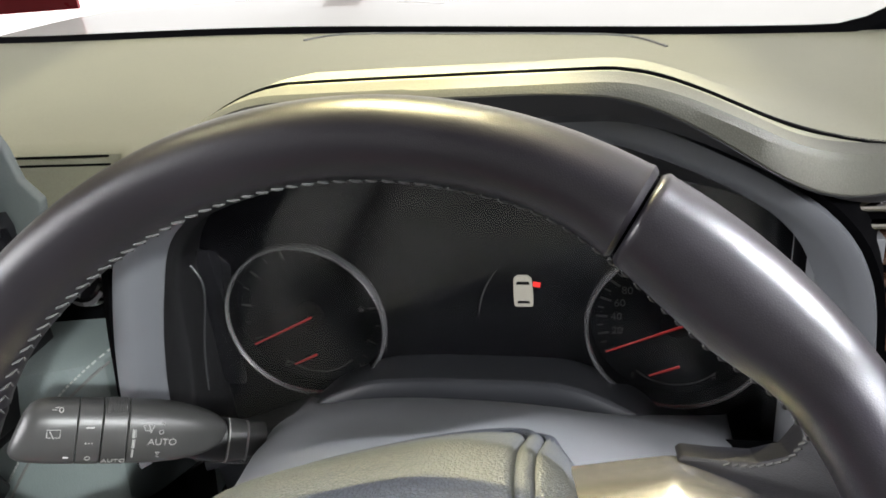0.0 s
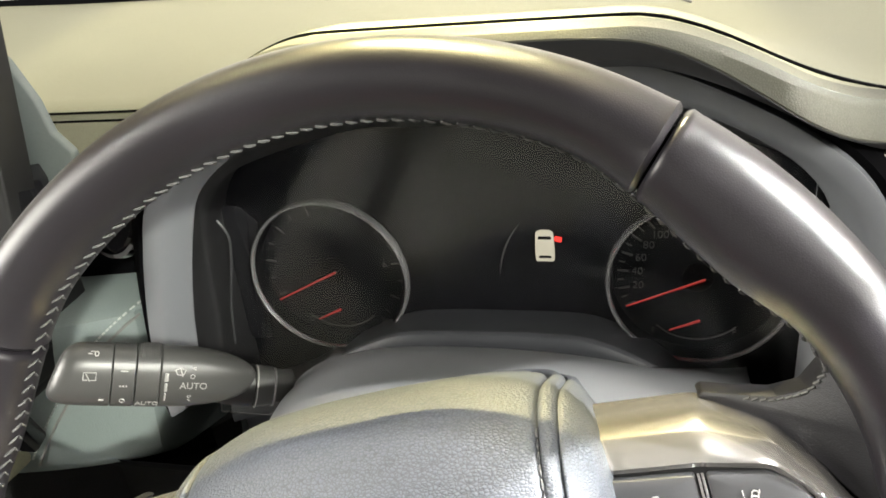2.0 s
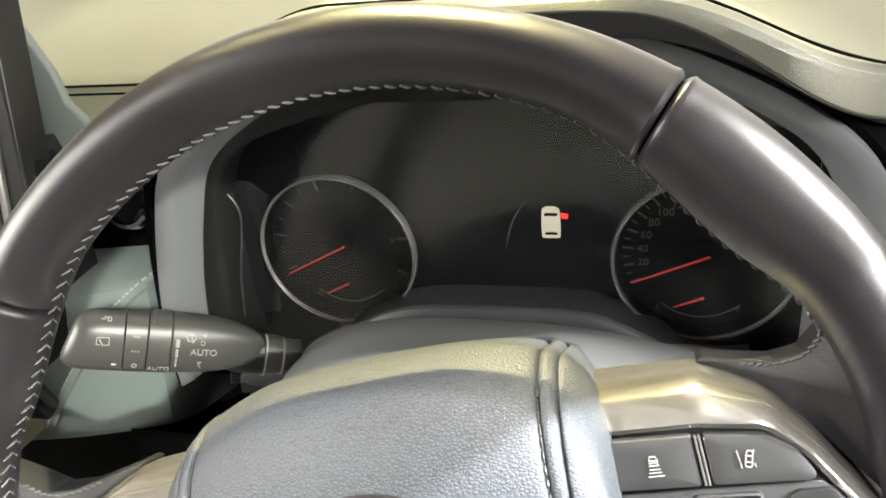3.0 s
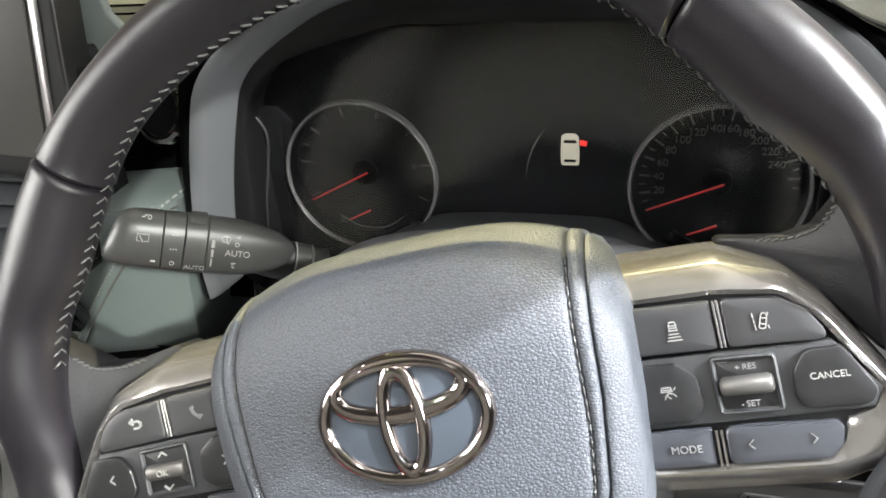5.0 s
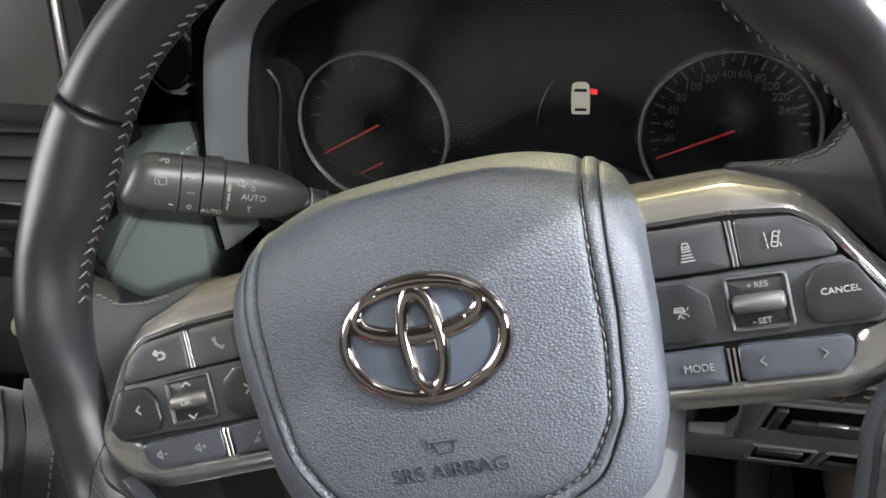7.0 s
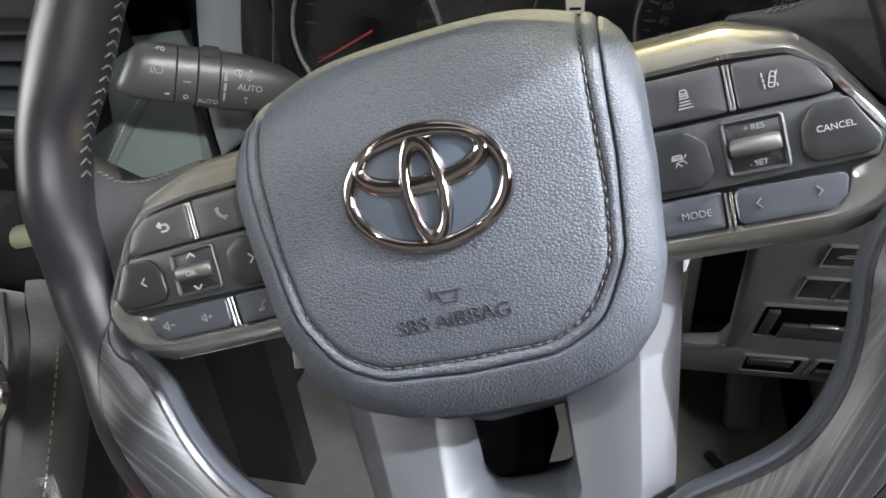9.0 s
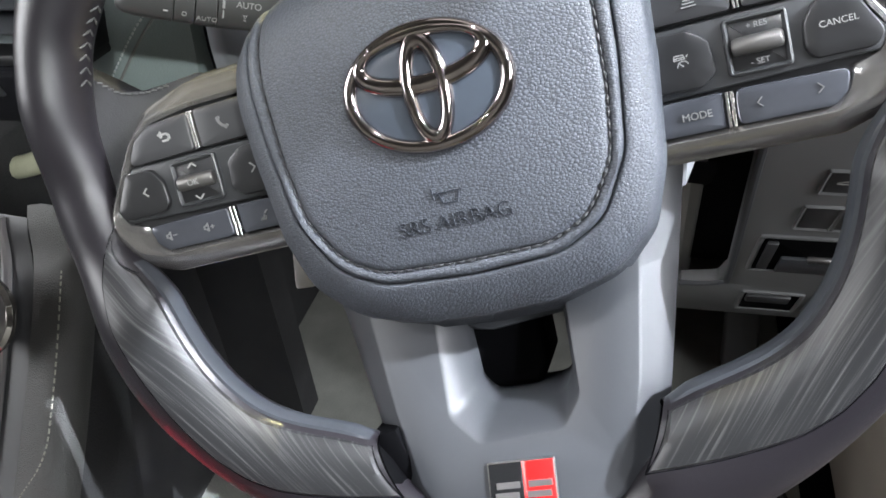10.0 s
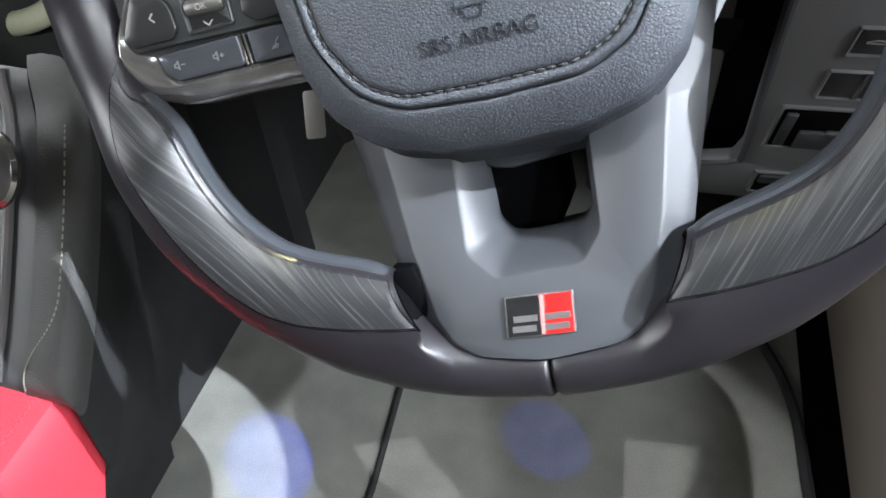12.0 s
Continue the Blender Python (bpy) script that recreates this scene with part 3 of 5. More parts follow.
dial("tachometer", -0.1272, -0.0405, 0.0592, (205, 33, ["", "", "", "", "", "", "6", ""]), 207, "satin metal ring of the engine dial")
dial("speedometer", 0.1255, -0.0410, 0.0585, (206.5, 15.5, ["", "20", "40", "60", "80", "100", "120", "140", "160", "180", "200", "220", "240", ""]), 204, "satin metal ring of the speed dial")
for word, cx in (("E", 0.098), ("F", 0.150), ("C", -0.152), ("H", -0.094)):
    part("gauge_letter", moved(letters(word, 0.006, at(cx, -0.083, 0)), FACE), "dim_print", cluster)

# centre display: a car seen from above with one door open, and a thin arc
LOW = FACE @ at(-0.0034, -0.0102, 0)
icon = part("car_symbol", moved(slab(rpoly([(0.0240, -0.021), (0.0365, -0.021), (0.0368, -0.012), (0.0362, 0.0005), (0.0335, 0.0025), (0.0270, 0.0025), (0.0243, 0.0005), (0.0237, -0.012)], 0.0018, 4), 0, 0.0004, 0.0001), LOW), "screen_light", cluster, "small pale car symbol on the display")
part("symbol_glass", moved(joined(slab(rpoly([(0.0258, -0.0185), (0.0347, -0.0185), (0.0340, -0.0165), (0.0265, -0.0165)], 0.0004, 2), 0.0004, 0.0006, 0.0001), slab(rpoly([(0.0262, -0.0022), (0.0343, -0.0022), (0.0350, -0.0045), (0.0255, -0.0045)], 0.0004, 2), 0.0004, 0.0006, 0.0001)), LOW), "screen_dark", icon)
part("open_door_mark", moved(slab(rpoly([(0.0368, -0.0058), (0.0415, -0.0066), (0.0420, -0.0030), (0.0370, -0.0022)], 0.0005, 3), 0, 0.0005, 0.0001), LOW), "screen_red", icon, "red open door mark")
part("display_arc", tube([(0.0665 - 0.071 * math.cos(radians(q)), 0.2945, -0.0445 + 0.067 * math.sin(radians(q))) for q in range(2, 40, 2)], [0.0001 + 0.0005 * math.sin(math.pi * k / 18) for k in range(19)], 5), "dim_print", cluster)
part("side_strip", tube(smooth_line([(-0.205, 0.268, -0.09), (-0.199, 0.266, -0.055), (-0.1905, 0.266, -0.020), (-0.188, 0.266, 0.000), (-0.194, 0.266, 0.012)], 18), 0.0009, 6), "key_plate", cluster, "thin metal strip beside the dial")
part("side_panel", slab(rpoly([(-0.205, -0.10), (-0.186, -0.10), (-0.184, -0.04), (-0.178, 0.0), (-0.19, 0.012), (-0.205, 0.012)], 0.006, 4), 0.0, 0.004, 0.001), "screen_dark", cluster).matrix_basis = Matrix(((1, 0, 0, 0), (0, 0, -1, 0.294), (0, 1, 0, 0), (0, 0, 0, 1)))
lens = part("lens", box(-0.207, 0.207, 0.2585, 0.2605, -0.13, 0.082, 0), "lens_glass", cluster, "clear glossy lens")
lens.visible_shadow = False
lens.matrix_basis = at(0, 0.26, -0.02) @ at(0, 0, 0, -14) @ at(0, -0.26, 0.02)

# ---- steering wheel ----
wheel = thing("steering_wheel", WHEEL, "dark leather steering wheel with airbag pad, slightly turned", "steering wheel")
CV, WC = -0.011, -0.006


def from_top(deg):
    return abs((deg - 90 + 180) % 360 - 180)


def rim_dip(d):
    """Where the rim's leather runs down under the switch bezels."""
    return ease(75, 91, d) * (1 - ease(98, 113, d))


def rim_section(deg, low=None):
    """Inner radius, outer radius and half thickness: fuller at the thumbs and along the lower trim, slim under the lower spoke."""
    d = from_top(deg)
    ri = 0.1668 - 0.0075 * ease(34, 56, d) + 0.0060 * ease(58, 70, d) - 0.0130 * ease(82, 96, d)
    ri += 0.0085 * ease(104, 130, d) - 0.0125 * ease(132, 154, d)
    spoke_ = rim_dip(d)       # the leather runs under the switch bezel
    ri += (0.1640 - ri) * spoke_
    if low is None:        # 0: full, with the trim inlaid; 1: slim, under the lower spoke
        low = float(np.interp(d, [155.5, 161.5, 166.0], [0.0, 0.67, 1.0]))
    return ri + (0.1740 - ri) * low, 0.1945 + 0.0095 * ease(98, 125, d) - 0.0042 * ease(150, 178, d), 0.0180 - 0.0045 * low - 0.0055 * spoke_


def rim_point(deg, phi, proud=0.0, low=None):
    ri, ro, b = rim_section(deg, low)
    rc, a, b = (ro + ri) / 2, (ro - ri) / 2 + proud, b + proud
    t, f = radians(deg), radians(phi)
    r = rc + a * math.cos(f)
    return (r * math.cos(t), CV + r * math.sin(t), WC - 0.004 * rim_dip(from_top(deg)) + b * math.sin(f))


def rim_piece(d0, d1):
    n, s = max(8, int(abs(d1 - d0) / 1.2)), (1 if d1 > d0 else -1)
    at_ = [(d0, -0.0014), (d0 + 0.25 * s, -0.0005), (d0 + 0.6 * s, 0.0003)] + [(d0 + (d1 - d0) * k / n, 0.0) for k in range(1, n)] + [(d1 - 0.6 * s, 0.0003), (d1 - 0.25 * s, -0.0005), (d1, -0.0014)]
    return loft([[rim_point(d, 360 * j / 32, p) for j in range(32)] for d, p in at_], caps=(True, True))


def cut_station(phi, shift):
    """Where the full section is cut off beside the lower spoke: slanted along the trim's end, drawn out over the outer leather."""
    p = abs((phi + 180) % 360 - 180)
    c = ease(70, 112, p)
    r = 0.1745 + 0.0260 * math.cos(radians(p))
    return (153.0 + 7.0 * shift) * (1 - c) + (155.2 + 7.0 * max(0.0, r - 0.1485) / 0.017 + 0.25 * shift) * c


def lower_rim(side, phis=range(0, 360, 9)):
    """The rim's leather from the upper seam to the lower one: full section, end wall, slim section."""
    rings = [[rim_point(90 + side * (45.4 + e), f, p, 0.0) for f in phis] for e, p in ((0, -0.0014), (0.25, -0.0005), (0.6, 0.0003))]
    rings += [[rim_point(90 + side * (46.6 + 1.45 * k), f, 0.0, 0.0) for f in phis] for k in range(71)]
    rings += [[rim_point(90 + side * (148.1 + (cut_station(f, 0) - 148.1) * g), f, 0.0, 0.0) for f in phis] for g in (0.35, 0.7, 1.0)]
    rings += [[rim_point(90 + side * (cut_station(f, 1) + (168.0 - cut_station(f, 1)) * g), f, 0.0, 0.45 + 0.55 * g) for f in phis] for g in (0.0, 0.2, 0.4, 0.6, 0.8, 1.0)]
    rings += [[rim_point(90 + side * d, f, p, 1.0) for f in phis] for d, p in ((170, 0), (172, 0), (174, 0), (176, 0), (178, 0), (179.25, 0.0003), (179.6, -0.0005), (179.85, -0.0014))]
    return loft(rings if side > 0 else [r[::-1] for r in rings], caps=(True, True))


part("rim_leather", rim_piece(44.9, 135.1), "rim_leather", wheel, "smooth dark leather rim section")
for side_ in (1, -1):
    part("rim_leather", lower_rim(side_), "rim_leather", wheel, "smooth dark leather rim section", sharp=62)
part("rim_core", loft([[rim_point(d, 360 * j / 16, -0.0025) for j in range(16)] for d in range(0, 360, 4)], loop=True), "void_black", wheel, "dark rim core in the seams")

sw_, n_ = bmesh.new(), 76
for k in range(n_ + 1):
    d = 17 + 146 * k / n_
    for s in (-1, 1):
        p, q = Vector(rim_point(d + 0.1, 187, 0.0004)), Vector(rim_point(d + 1.05, 187 + 12 * s, 0.0003))
        tube([p, (p + q) / 2 + (p + q - 2 * Vector(rim_point(d, 187, -0.01))).normalized() * 0.0002, q], [0.0003, 0.0006, 0.0004], 6, bm=sw_)
tagged(part("rim_stitching", sw_, "thread_grey", wheel, "grey chevron stitching"), kind="stuff")

# lower trim inlays and their inner lips


TRIM_OUT = [(182, 0.1590), (184, 0.1620), (187, 0.1660), (190, 0.1712), (194, 0.1762), (200, 0.1805), (208, 0.1835), (216, 0.1860), (224, 0.1878), (229, 0.1872), (234, 0.1835), (239, 0.1775), (245, 0.1712), (250, 0.1668), (254, 0.1642)]


def on_rim(d, r, proud):
    """A point of the rim's face at a radius."""
    ri, ro, b = rim_section(d, 0.0)
    c = (r - (ri + ro) / 2) / ((ro - ri) / 2)
    return rim_point(d, math.degrees(math.acos(max(-0.985, min(0.985, c)))), proud, 0.0)


for s in (1, -1):
    turn_to = lambda d: 540 - d if s > 0 else d
    rings = []
    for k in range(57):
        row = []
        for j in range(17):
            t, g_ = j / 16, k / 56
            d = (183.0 + 12.0 * t) * (1 - g_) + (252.2 - 7.1 * t) * g_
            r0 = float(np.interp(d, [p[0] for p in TRIM_OUT], [p[1] for p in TRIM_OUT]))
            r1 = min(rim_section(turn_to(d), 0.0)[0] + 0.0022, r0 - 0.0006)
            edge_ = j in (0, 16) or k in (0, 56)
            row.append(on_rim(turn_to(d), r0 + (r1 - r0) * t, -0.0005 if edge_ else 0.0010))
        rings.append(row)
    part("trim_inlay", loft(rings, closed=False), "trim_black", wheel, "glossy black streaked trim inlay")
    line = [Vector(p) for p in rings[0][::-1]] + [Vector(r[0]) for r in rings[1:]] + [Vector(p) for p in rings[-1][1:]]
    part("trim_gap", tube(line, 0.0006, 6), "void_black", wheel, "thin dark gap round the trim")
    rings = []
    for k in range(49):
        d = turn_to(193 + 51.3 * k / 48)
        ri, ro, b_ = rim_section(d, 0.0)
        f0 = math.degrees(math.acos(max(-0.985, min(0.985, (ri + 0.0016 - (ri + ro) / 2) / ((ro - ri) / 2)))))
        rings.append([rim_point(d, f0 + 30 * j / 8, (0.0012 if 0 < j < 8 else -0.0006) * min(1, (48 - k) / 3, k / 3), 0.0) for j in range(9)])
    part("inner_lip", loft(rings, closed=False), "lip_grey", wheel, "grey plastic inner lip")
    # black wall over the cut leather, painting the void's darkness
    wall = [[rim_point(turn_to(90 + cut_station(f, 0) + 0.35), f, 0.0, low) for f in range(113, 248, 5)] for low in (0.0, 0.22, 0.45)]
    part("end_gap", loft(wall, closed=False), "void_black", wheel, "black wall painting the dark void at the trim's end")
# added black slab: the void's darkness beside the spoke, as colour
part("gap_shade", slab(ccw([(-0.0660, -0.1462), (-0.054, -0.1450), (-0.048, -0.1700), (-0.058, -0.1720), (-0.074, -0.1660)]), -0.020, -0.006, 0.0005), "void_black", wheel, "black slab painting the dark void between trim and lower spoke")

# airbag pad


def mirrored(half, r, n):
    """A closed outline from its right half, top to bottom, evenly resampled from the top's middle."""
    pts = [(0.0, half[0][1])] + list(half) + [(-x, y) for x, y in reversed(half) if x > 1e-6]
    soft = [r[0] if y > 0.07 else r[1] for x, y in pts]
    return resample(rpoly(pts[::-1], soft[::-1], 8)[::-1], n)


NP = 200
S0 = [(0.067, 0.100), (0.067, 0.031), (0.0655, -0.020), (0.062, -0.046), (0.050, -0.065), (0.034, -0.0725), (0.0, -0.0735)]
S1 = [(0.0735, 0.102), (0.0735, 0.034), (0.0715, -0.010), (0.0675, -0.044), (0.055, -0.068), (0.036, -0.0775), (0.0, -0.0795)]
S2 = [(0.083, 0.104), (0.0865, 0.030), (0.0850, -0.015), (0.0810, -0.054), (0.0730, -0.077), (0.055, -0.0925), (0.030, -0.100), (0.0, -0.1015)]
S3 = S2[:4] + [(0.0730, -0.080), (0.056, -0.0980), (0.031, -0.1070), (0.0, -0.1085)]     # the skirt swells out below


def pad_bend(x, s, w):
    """Lays the upper end of the pad back over a roll, lower towards its sides."""
    s0, rho, most = 0.0105 - 0.011 * min(1, abs(x) / 0.085) ** 2.5, 0.034, radians(94)
    if s <= s0:
        return (x, s, w)
    a = min(most, (s - s0) / rho)
    rest = max(0, (s - s0) - rho * most)
    return (x, s0 + (rho + w) * math.sin(a) + rest * math.cos(most), w * math.cos(a) - rho * (1 - math.cos(a)) - rest * math.sin(most))


def pad_ring(half, w, k=1.0, edge=0.0):
    c = (0.0, -0.010)
    out = []
    for x, s in mirrored(half, (0.02, 0.026), NP):
        x, s = c[0] + (x - c[0]) * k, c[1] + (s - c[1]) * k
        out.append(pad_bend(x, s, w))
    return out


rings = [pad_ring(S0, 0.0096 + 0.0054 * (1 - (k / 0.955) ** 2.2), k) for k in (0.955 * (j + 1) / 22 for j in range(22))] + [ pad_ring(S0, 0.0088, 0.982), pad_ring(S0, 0.0080, 0.991),
         pad_ring(S0, 0.0060, 1.0), pad_ring(S0, 0.0078, 1.009), pad_ring(S0, 0.0088, 1.022), pad_ring(S0, 0.0091, 1.045), pad_ring(S1, 0.0086, 0.980), pad_ring(S1, 0.0074, 0.993), pad_ring(S1, 0.0048, 1.0), pad_ring(S1, 0.0068, 1.007), pad_ring(S1, 0.0072, 1.020), pad_ring(S1, 0.0062, 1.05),
         pad_ring(S2, 0.0022, 0.955), pad_ring(S2, -0.0035, 0.982), pad_ring(S2, -0.010, 0.997), pad_ring(S2, -0.017, 1.0), pad_ring(S3, -0.0245, 0.998), pad_ring(S3, -0.034, 0.985), pad_ring(S2, -0.038, 0.94)]
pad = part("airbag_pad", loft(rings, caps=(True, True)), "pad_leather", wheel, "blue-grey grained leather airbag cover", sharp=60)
st = bmesh.new()
line = [Vector(p) for p in resample3(pad_ring(S0, 0.0078, 1.0), 132)]
for k in range(len(line)):
    a, b = line[k - 1], line[k]
    if a.z < -0.012 or b.z < -0.012:
        continue
    tube([a, a + (b - a) * 0.4 + Vector((0, 0, 0.0006)), a + (b - a) * 0.82], [0.0004, 0.0006, 0.0004], 5, bm=st)
tagged(part("pad_stitching", st, "thread_dark", pad, "dark sunk stitching"), kind="stuff")
words_ = letters("SRS AIRBAG", 0.0088, at(0.0005, -0.0563, 0.0, 0, 0, 1), thin=0.00022)
hs = bmesh.new()
stroke([(-0.0058, -0.0447), (0.0062, -0.0447)], 0.0006, 0, 0.0004, hs)
stroke([(-0.0056, -0.0428), (-0.0056, -0.0468)], 0.0006, 0, 0.0004, hs)
stroke([(-0.0034, -0.0447), (-0.0021, -0.0490), (0.0036, -0.0490), (0.0050, -0.0447)], 0.0006, 0, 0.0004, hs)
skin = BVHTree.FromPolygons([tuple(v.co) for v in pad.data.vertices], [tuple(p.vertices) for p in pad.data.polygons])
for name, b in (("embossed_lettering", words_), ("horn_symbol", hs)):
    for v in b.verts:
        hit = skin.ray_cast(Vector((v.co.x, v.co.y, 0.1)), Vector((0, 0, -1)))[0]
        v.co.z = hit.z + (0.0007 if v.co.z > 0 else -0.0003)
    # the dark colour paints the relief's shade; the leather itself is one colour
    part(name, b, "emboss_shade", pad, "symbol on the leather, its pressed-in shade painted dark")

# emblem: chrome ring and two crossing ovals on a blue-grey plate
EC = Vector((0.0028, -0.0053))


def ellipse(cx, cy, a, b, n=80):
    return [(EC.x + cx + a * math.cos(2 * math.pi * k / n), EC.y + cy + b * math.sin(2 * math.pi * k / n)) for k in range(n)]


def band(o, i, z, h, bev=0.0011):
    """A raised band between two ellipses, with sloping edges."""
    (cx, cy, a, b), (dx, dy, c, d) = o, i
    lv = []
    for f, up_ in ((0.0, 0.0), (0.03, 0.40), (0.09, 0.62), (0.18, 0.80), (0.30, 0.93), (0.42, 0.99), (0.58, 0.99), (0.70, 0.93), (0.82, 0.80), (0.91, 0.62), (0.97, 0.40), (1.0, 0.0)):
        lv.append(((cx + (dx - cx) * f, cy + (dy - cy) * f, a + (c - a) * f, b + (d - b) * f), z + h * up_))
    return loft([[(x, y, w) for x, y in ellipse(*e)] for e, w in lv])


emblem = part("emblem", slab(ellipse(0, 0, 0.0332, 0.0240), 0.0100, 0.0164, 0.0008), "emblem_plate", wheel, "oval blue-grey emblem plate with chrome ovals")
part("chrome_ring", band((0, 0, 0.0336, 0.0243), (0, 0.0002, 0.0276, 0.0190), 0.0150, 0.0036), "smoked_chrome", emblem, "polished chrome oval ring")
part("chrome_oval", band((0, 0.0098, 0.0274, 0.0123), (0, 0.0114, 0.0210, 0.0062), 0.0155, 0.0036), "smoked_chrome", emblem, "polished chrome oval")
part("chrome_oval", band((0, -0.0003, 0.0098, 0.0215), (0, -0.0010, 0.0040, 0.0142), 0.0156, 0.0040), "smoked_chrome", emblem, "polished chrome oval")

# lower spoke: two arms from behind the pad that meet above the rim


def spoke_w(x, y):
    """The spoke's face: deep behind the pad, coming forward to the rim."""
    return -0.034 + 0.036 * max(0, (-0.080 - y) / 0.095)


arm = [(-0.089, -0.050), (-0.0785, -0.095), (-0.0655, -0.146), (-0.0575, -0.1740), (-0.0505, -0.1830), (-0.036, -0.1905), (0, -0.1940)]
face_ = [(-0.069, -0.050), (-0.0610, -0.096), (-0.0530, -0.140), (-0.0450, -0.1690), (-0.0385, -0.1790), (-0.028, -0.1855), (0, -0.1890)]
hole = [(0.0258, -0.060), (0.0252, -0.136), (0.0200, -0.1450), (-0.0125, -0.1460), (-0.0185, -0.137), (-0.0190, -0.060)]
brow = [(0.0300, -0.060), (0.0292, -0.142), (0.0200, -0.1540), (-0.0175, -0.1560), (-0.0300, -0.1445), (-0.0310, -0.060)]
radii = [0.004, 0.03, 0.02, 0.012, 0.010, 0.02, 0.04, 0.02, 0.010, 0.012, 0.02, 0.03, 0.004] + [0.004, 0.008, 0.008, 0.008, 0.008, 0.004]
outline, inner = (rpoly(p + [(-x, y) for x, y in p[-2::-1]] + q, radii, 5) for p, q in ((arm, hole), (face_, brow)))
lv = []
for f, g_, z, zw in ((0, 0, -0.046, -0.046), (0, 0, -0.011, -0.017), (0.10, 0.12, -0.0094, -0.0140), (0.35, 0.40, -0.0066, -0.0070), (0.60, 0.65, -0.0046, -0.0034), (0.84, 0.85, -0.0014, -0.0009), (0.94, 0.95, -0.0004, -0.0002), (1.0, 1.0, 0.0, 0.0)):
    lv.append([(a[0] + (b[0] - a[0]) * q, a[1] + (b[1] - a[1]) * q, w) for i, (a, b) in enumerate(zip(outline, inner)) for q, w in [(f, z) if i < 78 else (g_, zw)]])
spoke = part("lower_spoke", loft([[(x, y, z + spoke_w(x, y)) for x, y, z in p] for p in lv], caps=(True, True)), "silver_plastic", wheel, "matt blue-grey plastic forked lower spoke", sharp=44)
part("spoke_tab", slab(rpoly([(-0.030, -0.088), (-0.0265, -0.1085), (-0.0160, -0.1140), (-0.0080, -0.1155), (0.0310, -0.1115), (0.0345, -0.1070), (0.036, -0.088)], 0.002, 4), -0.052, -0.036, 0.002), "silver_plastic", wheel, "grey plastic tab under the pad")
BADGE = at(-0.0005, -0.1712, 0.0012, -20)
badge = part("badge", moved(slab(rpoly([(-0.0150, -0.0088), (0.0143, -0.0088), (0.0150, 0.0088), (-0.0143, 0.0088)], 0.0008, 3), -0.003, 0.0009, 0.0004), BADGE), "roller_metal", spoke, "small badge, half black and half red")
part("black_half", moved(slab([(-0.0143, -0.0082), (0.0000, -0.0082), (0.0006, 0.0082), (-0.0137, 0.0082)], 0.0007, 0.0013, 0.0002), BADGE), "badge_black", badge)
part("red_half", moved(slab([(0.0002, -0.0082), (0.0137, -0.0082), (0.0143, 0.0082), (0.0008, 0.0082)], 0.0007, 0.0013, 0.0002), BADGE), "badge_red", badge)
gb = bmesh.new()
for x0, x1 in ((-0.0112, -0.0026), (0.0026, 0.0112)):
    for y, k in ((-0.0052, 0.0), (-0.0010, 0.0009)):
        stroke([(x0 + k, y), (x1 + k, y)], 0.0026, 0.0012, 0.0018, gb)
part("badge_mark", moved(gb, BADGE), "satin_metal", badge, "plain silver shapes on the badge")

# column shroud behind the wheel
column = thing("steering_column", CAR, "dark plastic steering column shroud behind the wheel", "column")
rings = []
for y, hw, top in ((0.055, 0.09, -0.022), (0.065, 0.105, -0.014), (0.10, 0.112, -0.012), (0.145, 0.114, -0.013), (0.175, 0.116, -0.022), (0.21, 0.12, -0.05), (0.26, 0.12, -0.09)):
    rings.append([(-0.002 + hw * (1.0 + 0.3 * ease(0.10, 0.17, y) if math.cos(q) > 0 else 1.0) * math.copysign(abs(math.cos(q)) ** 0.85, math.cos(q)), y, -0.085 + (top + 0.085) * math.sin(q) ** 0.7) for q in (math.pi * k / 40 for k in range(41))])
part("upper_shroud", loft(rings, closed=False), "shroud_grey", column, "smooth grey upper shroud")
part("lower_shroud", joined(box(-0.10, 0.10, 0.06, 0.30, -0.135, -0.082, 0.02), box(-0.045, 0.045, 0.03, 0.12, -0.09, -0.02, 0.01)), "black_plastic", column, "black lower shroud")

# ---- floor and footwell ----
floor = thing("floor", Matrix(), "grey carpeted cabin floor with a sewn edge", "floor", kind="structure")
part("carpet", box(-1.1, 0.36, -1.3, 0.74, -0.02, 0.06, 0.004), "carpet", floor)

# ---- spokes with the switch panels ----


def tilt_w(x, y):
    """The switch panels come forward towards the rim."""
    return 0.17 * (abs(x) - 0.10)


W0 = -0.0165


def flip(poly, s):
    return [(s * x, y) for x, y in poly]


B_BACK = [(0.050, 0.0330), (0.118, 0.0305), (0.140, 0.0215), (0.1515, 0.0085), (0.168, -0.022), (0.1705, -0.036), (0.161, -0.052), (0.144, -0.0590), (0.050, -0.0590)]
B_EDGE = [(0.050, 0.0270), (0.117, 0.0255), (0.1390, 0.0178), (0.1495, 0.006), (0.1665, -0.023), (0.169, -0.0355), (0.1595, -0.0505), (0.1430, -0.0568), (0.050, -0.0568)]
B_RIDGE = [(0.050, 0.0185), (0.115, 0.0168), (0.1365, 0.0135), (0.1465, 0.0035), (0.1625, -0.0235), (0.1645, -0.034), (0.156, -0.0445), (0.1415, -0.0490), (0.050, -0.0490)]
B_WELL = [(0.050, 0.0160), (0.1145, 0.0143), (0.1352, 0.0112), (0.1445, 0.0022), (0.1602, -0.0240), (0.1560, -0.0312), (0.1480, -0.0330), (0.1455, -0.0415), (0.1405, -0.0462), (0.050, -0.0462)]


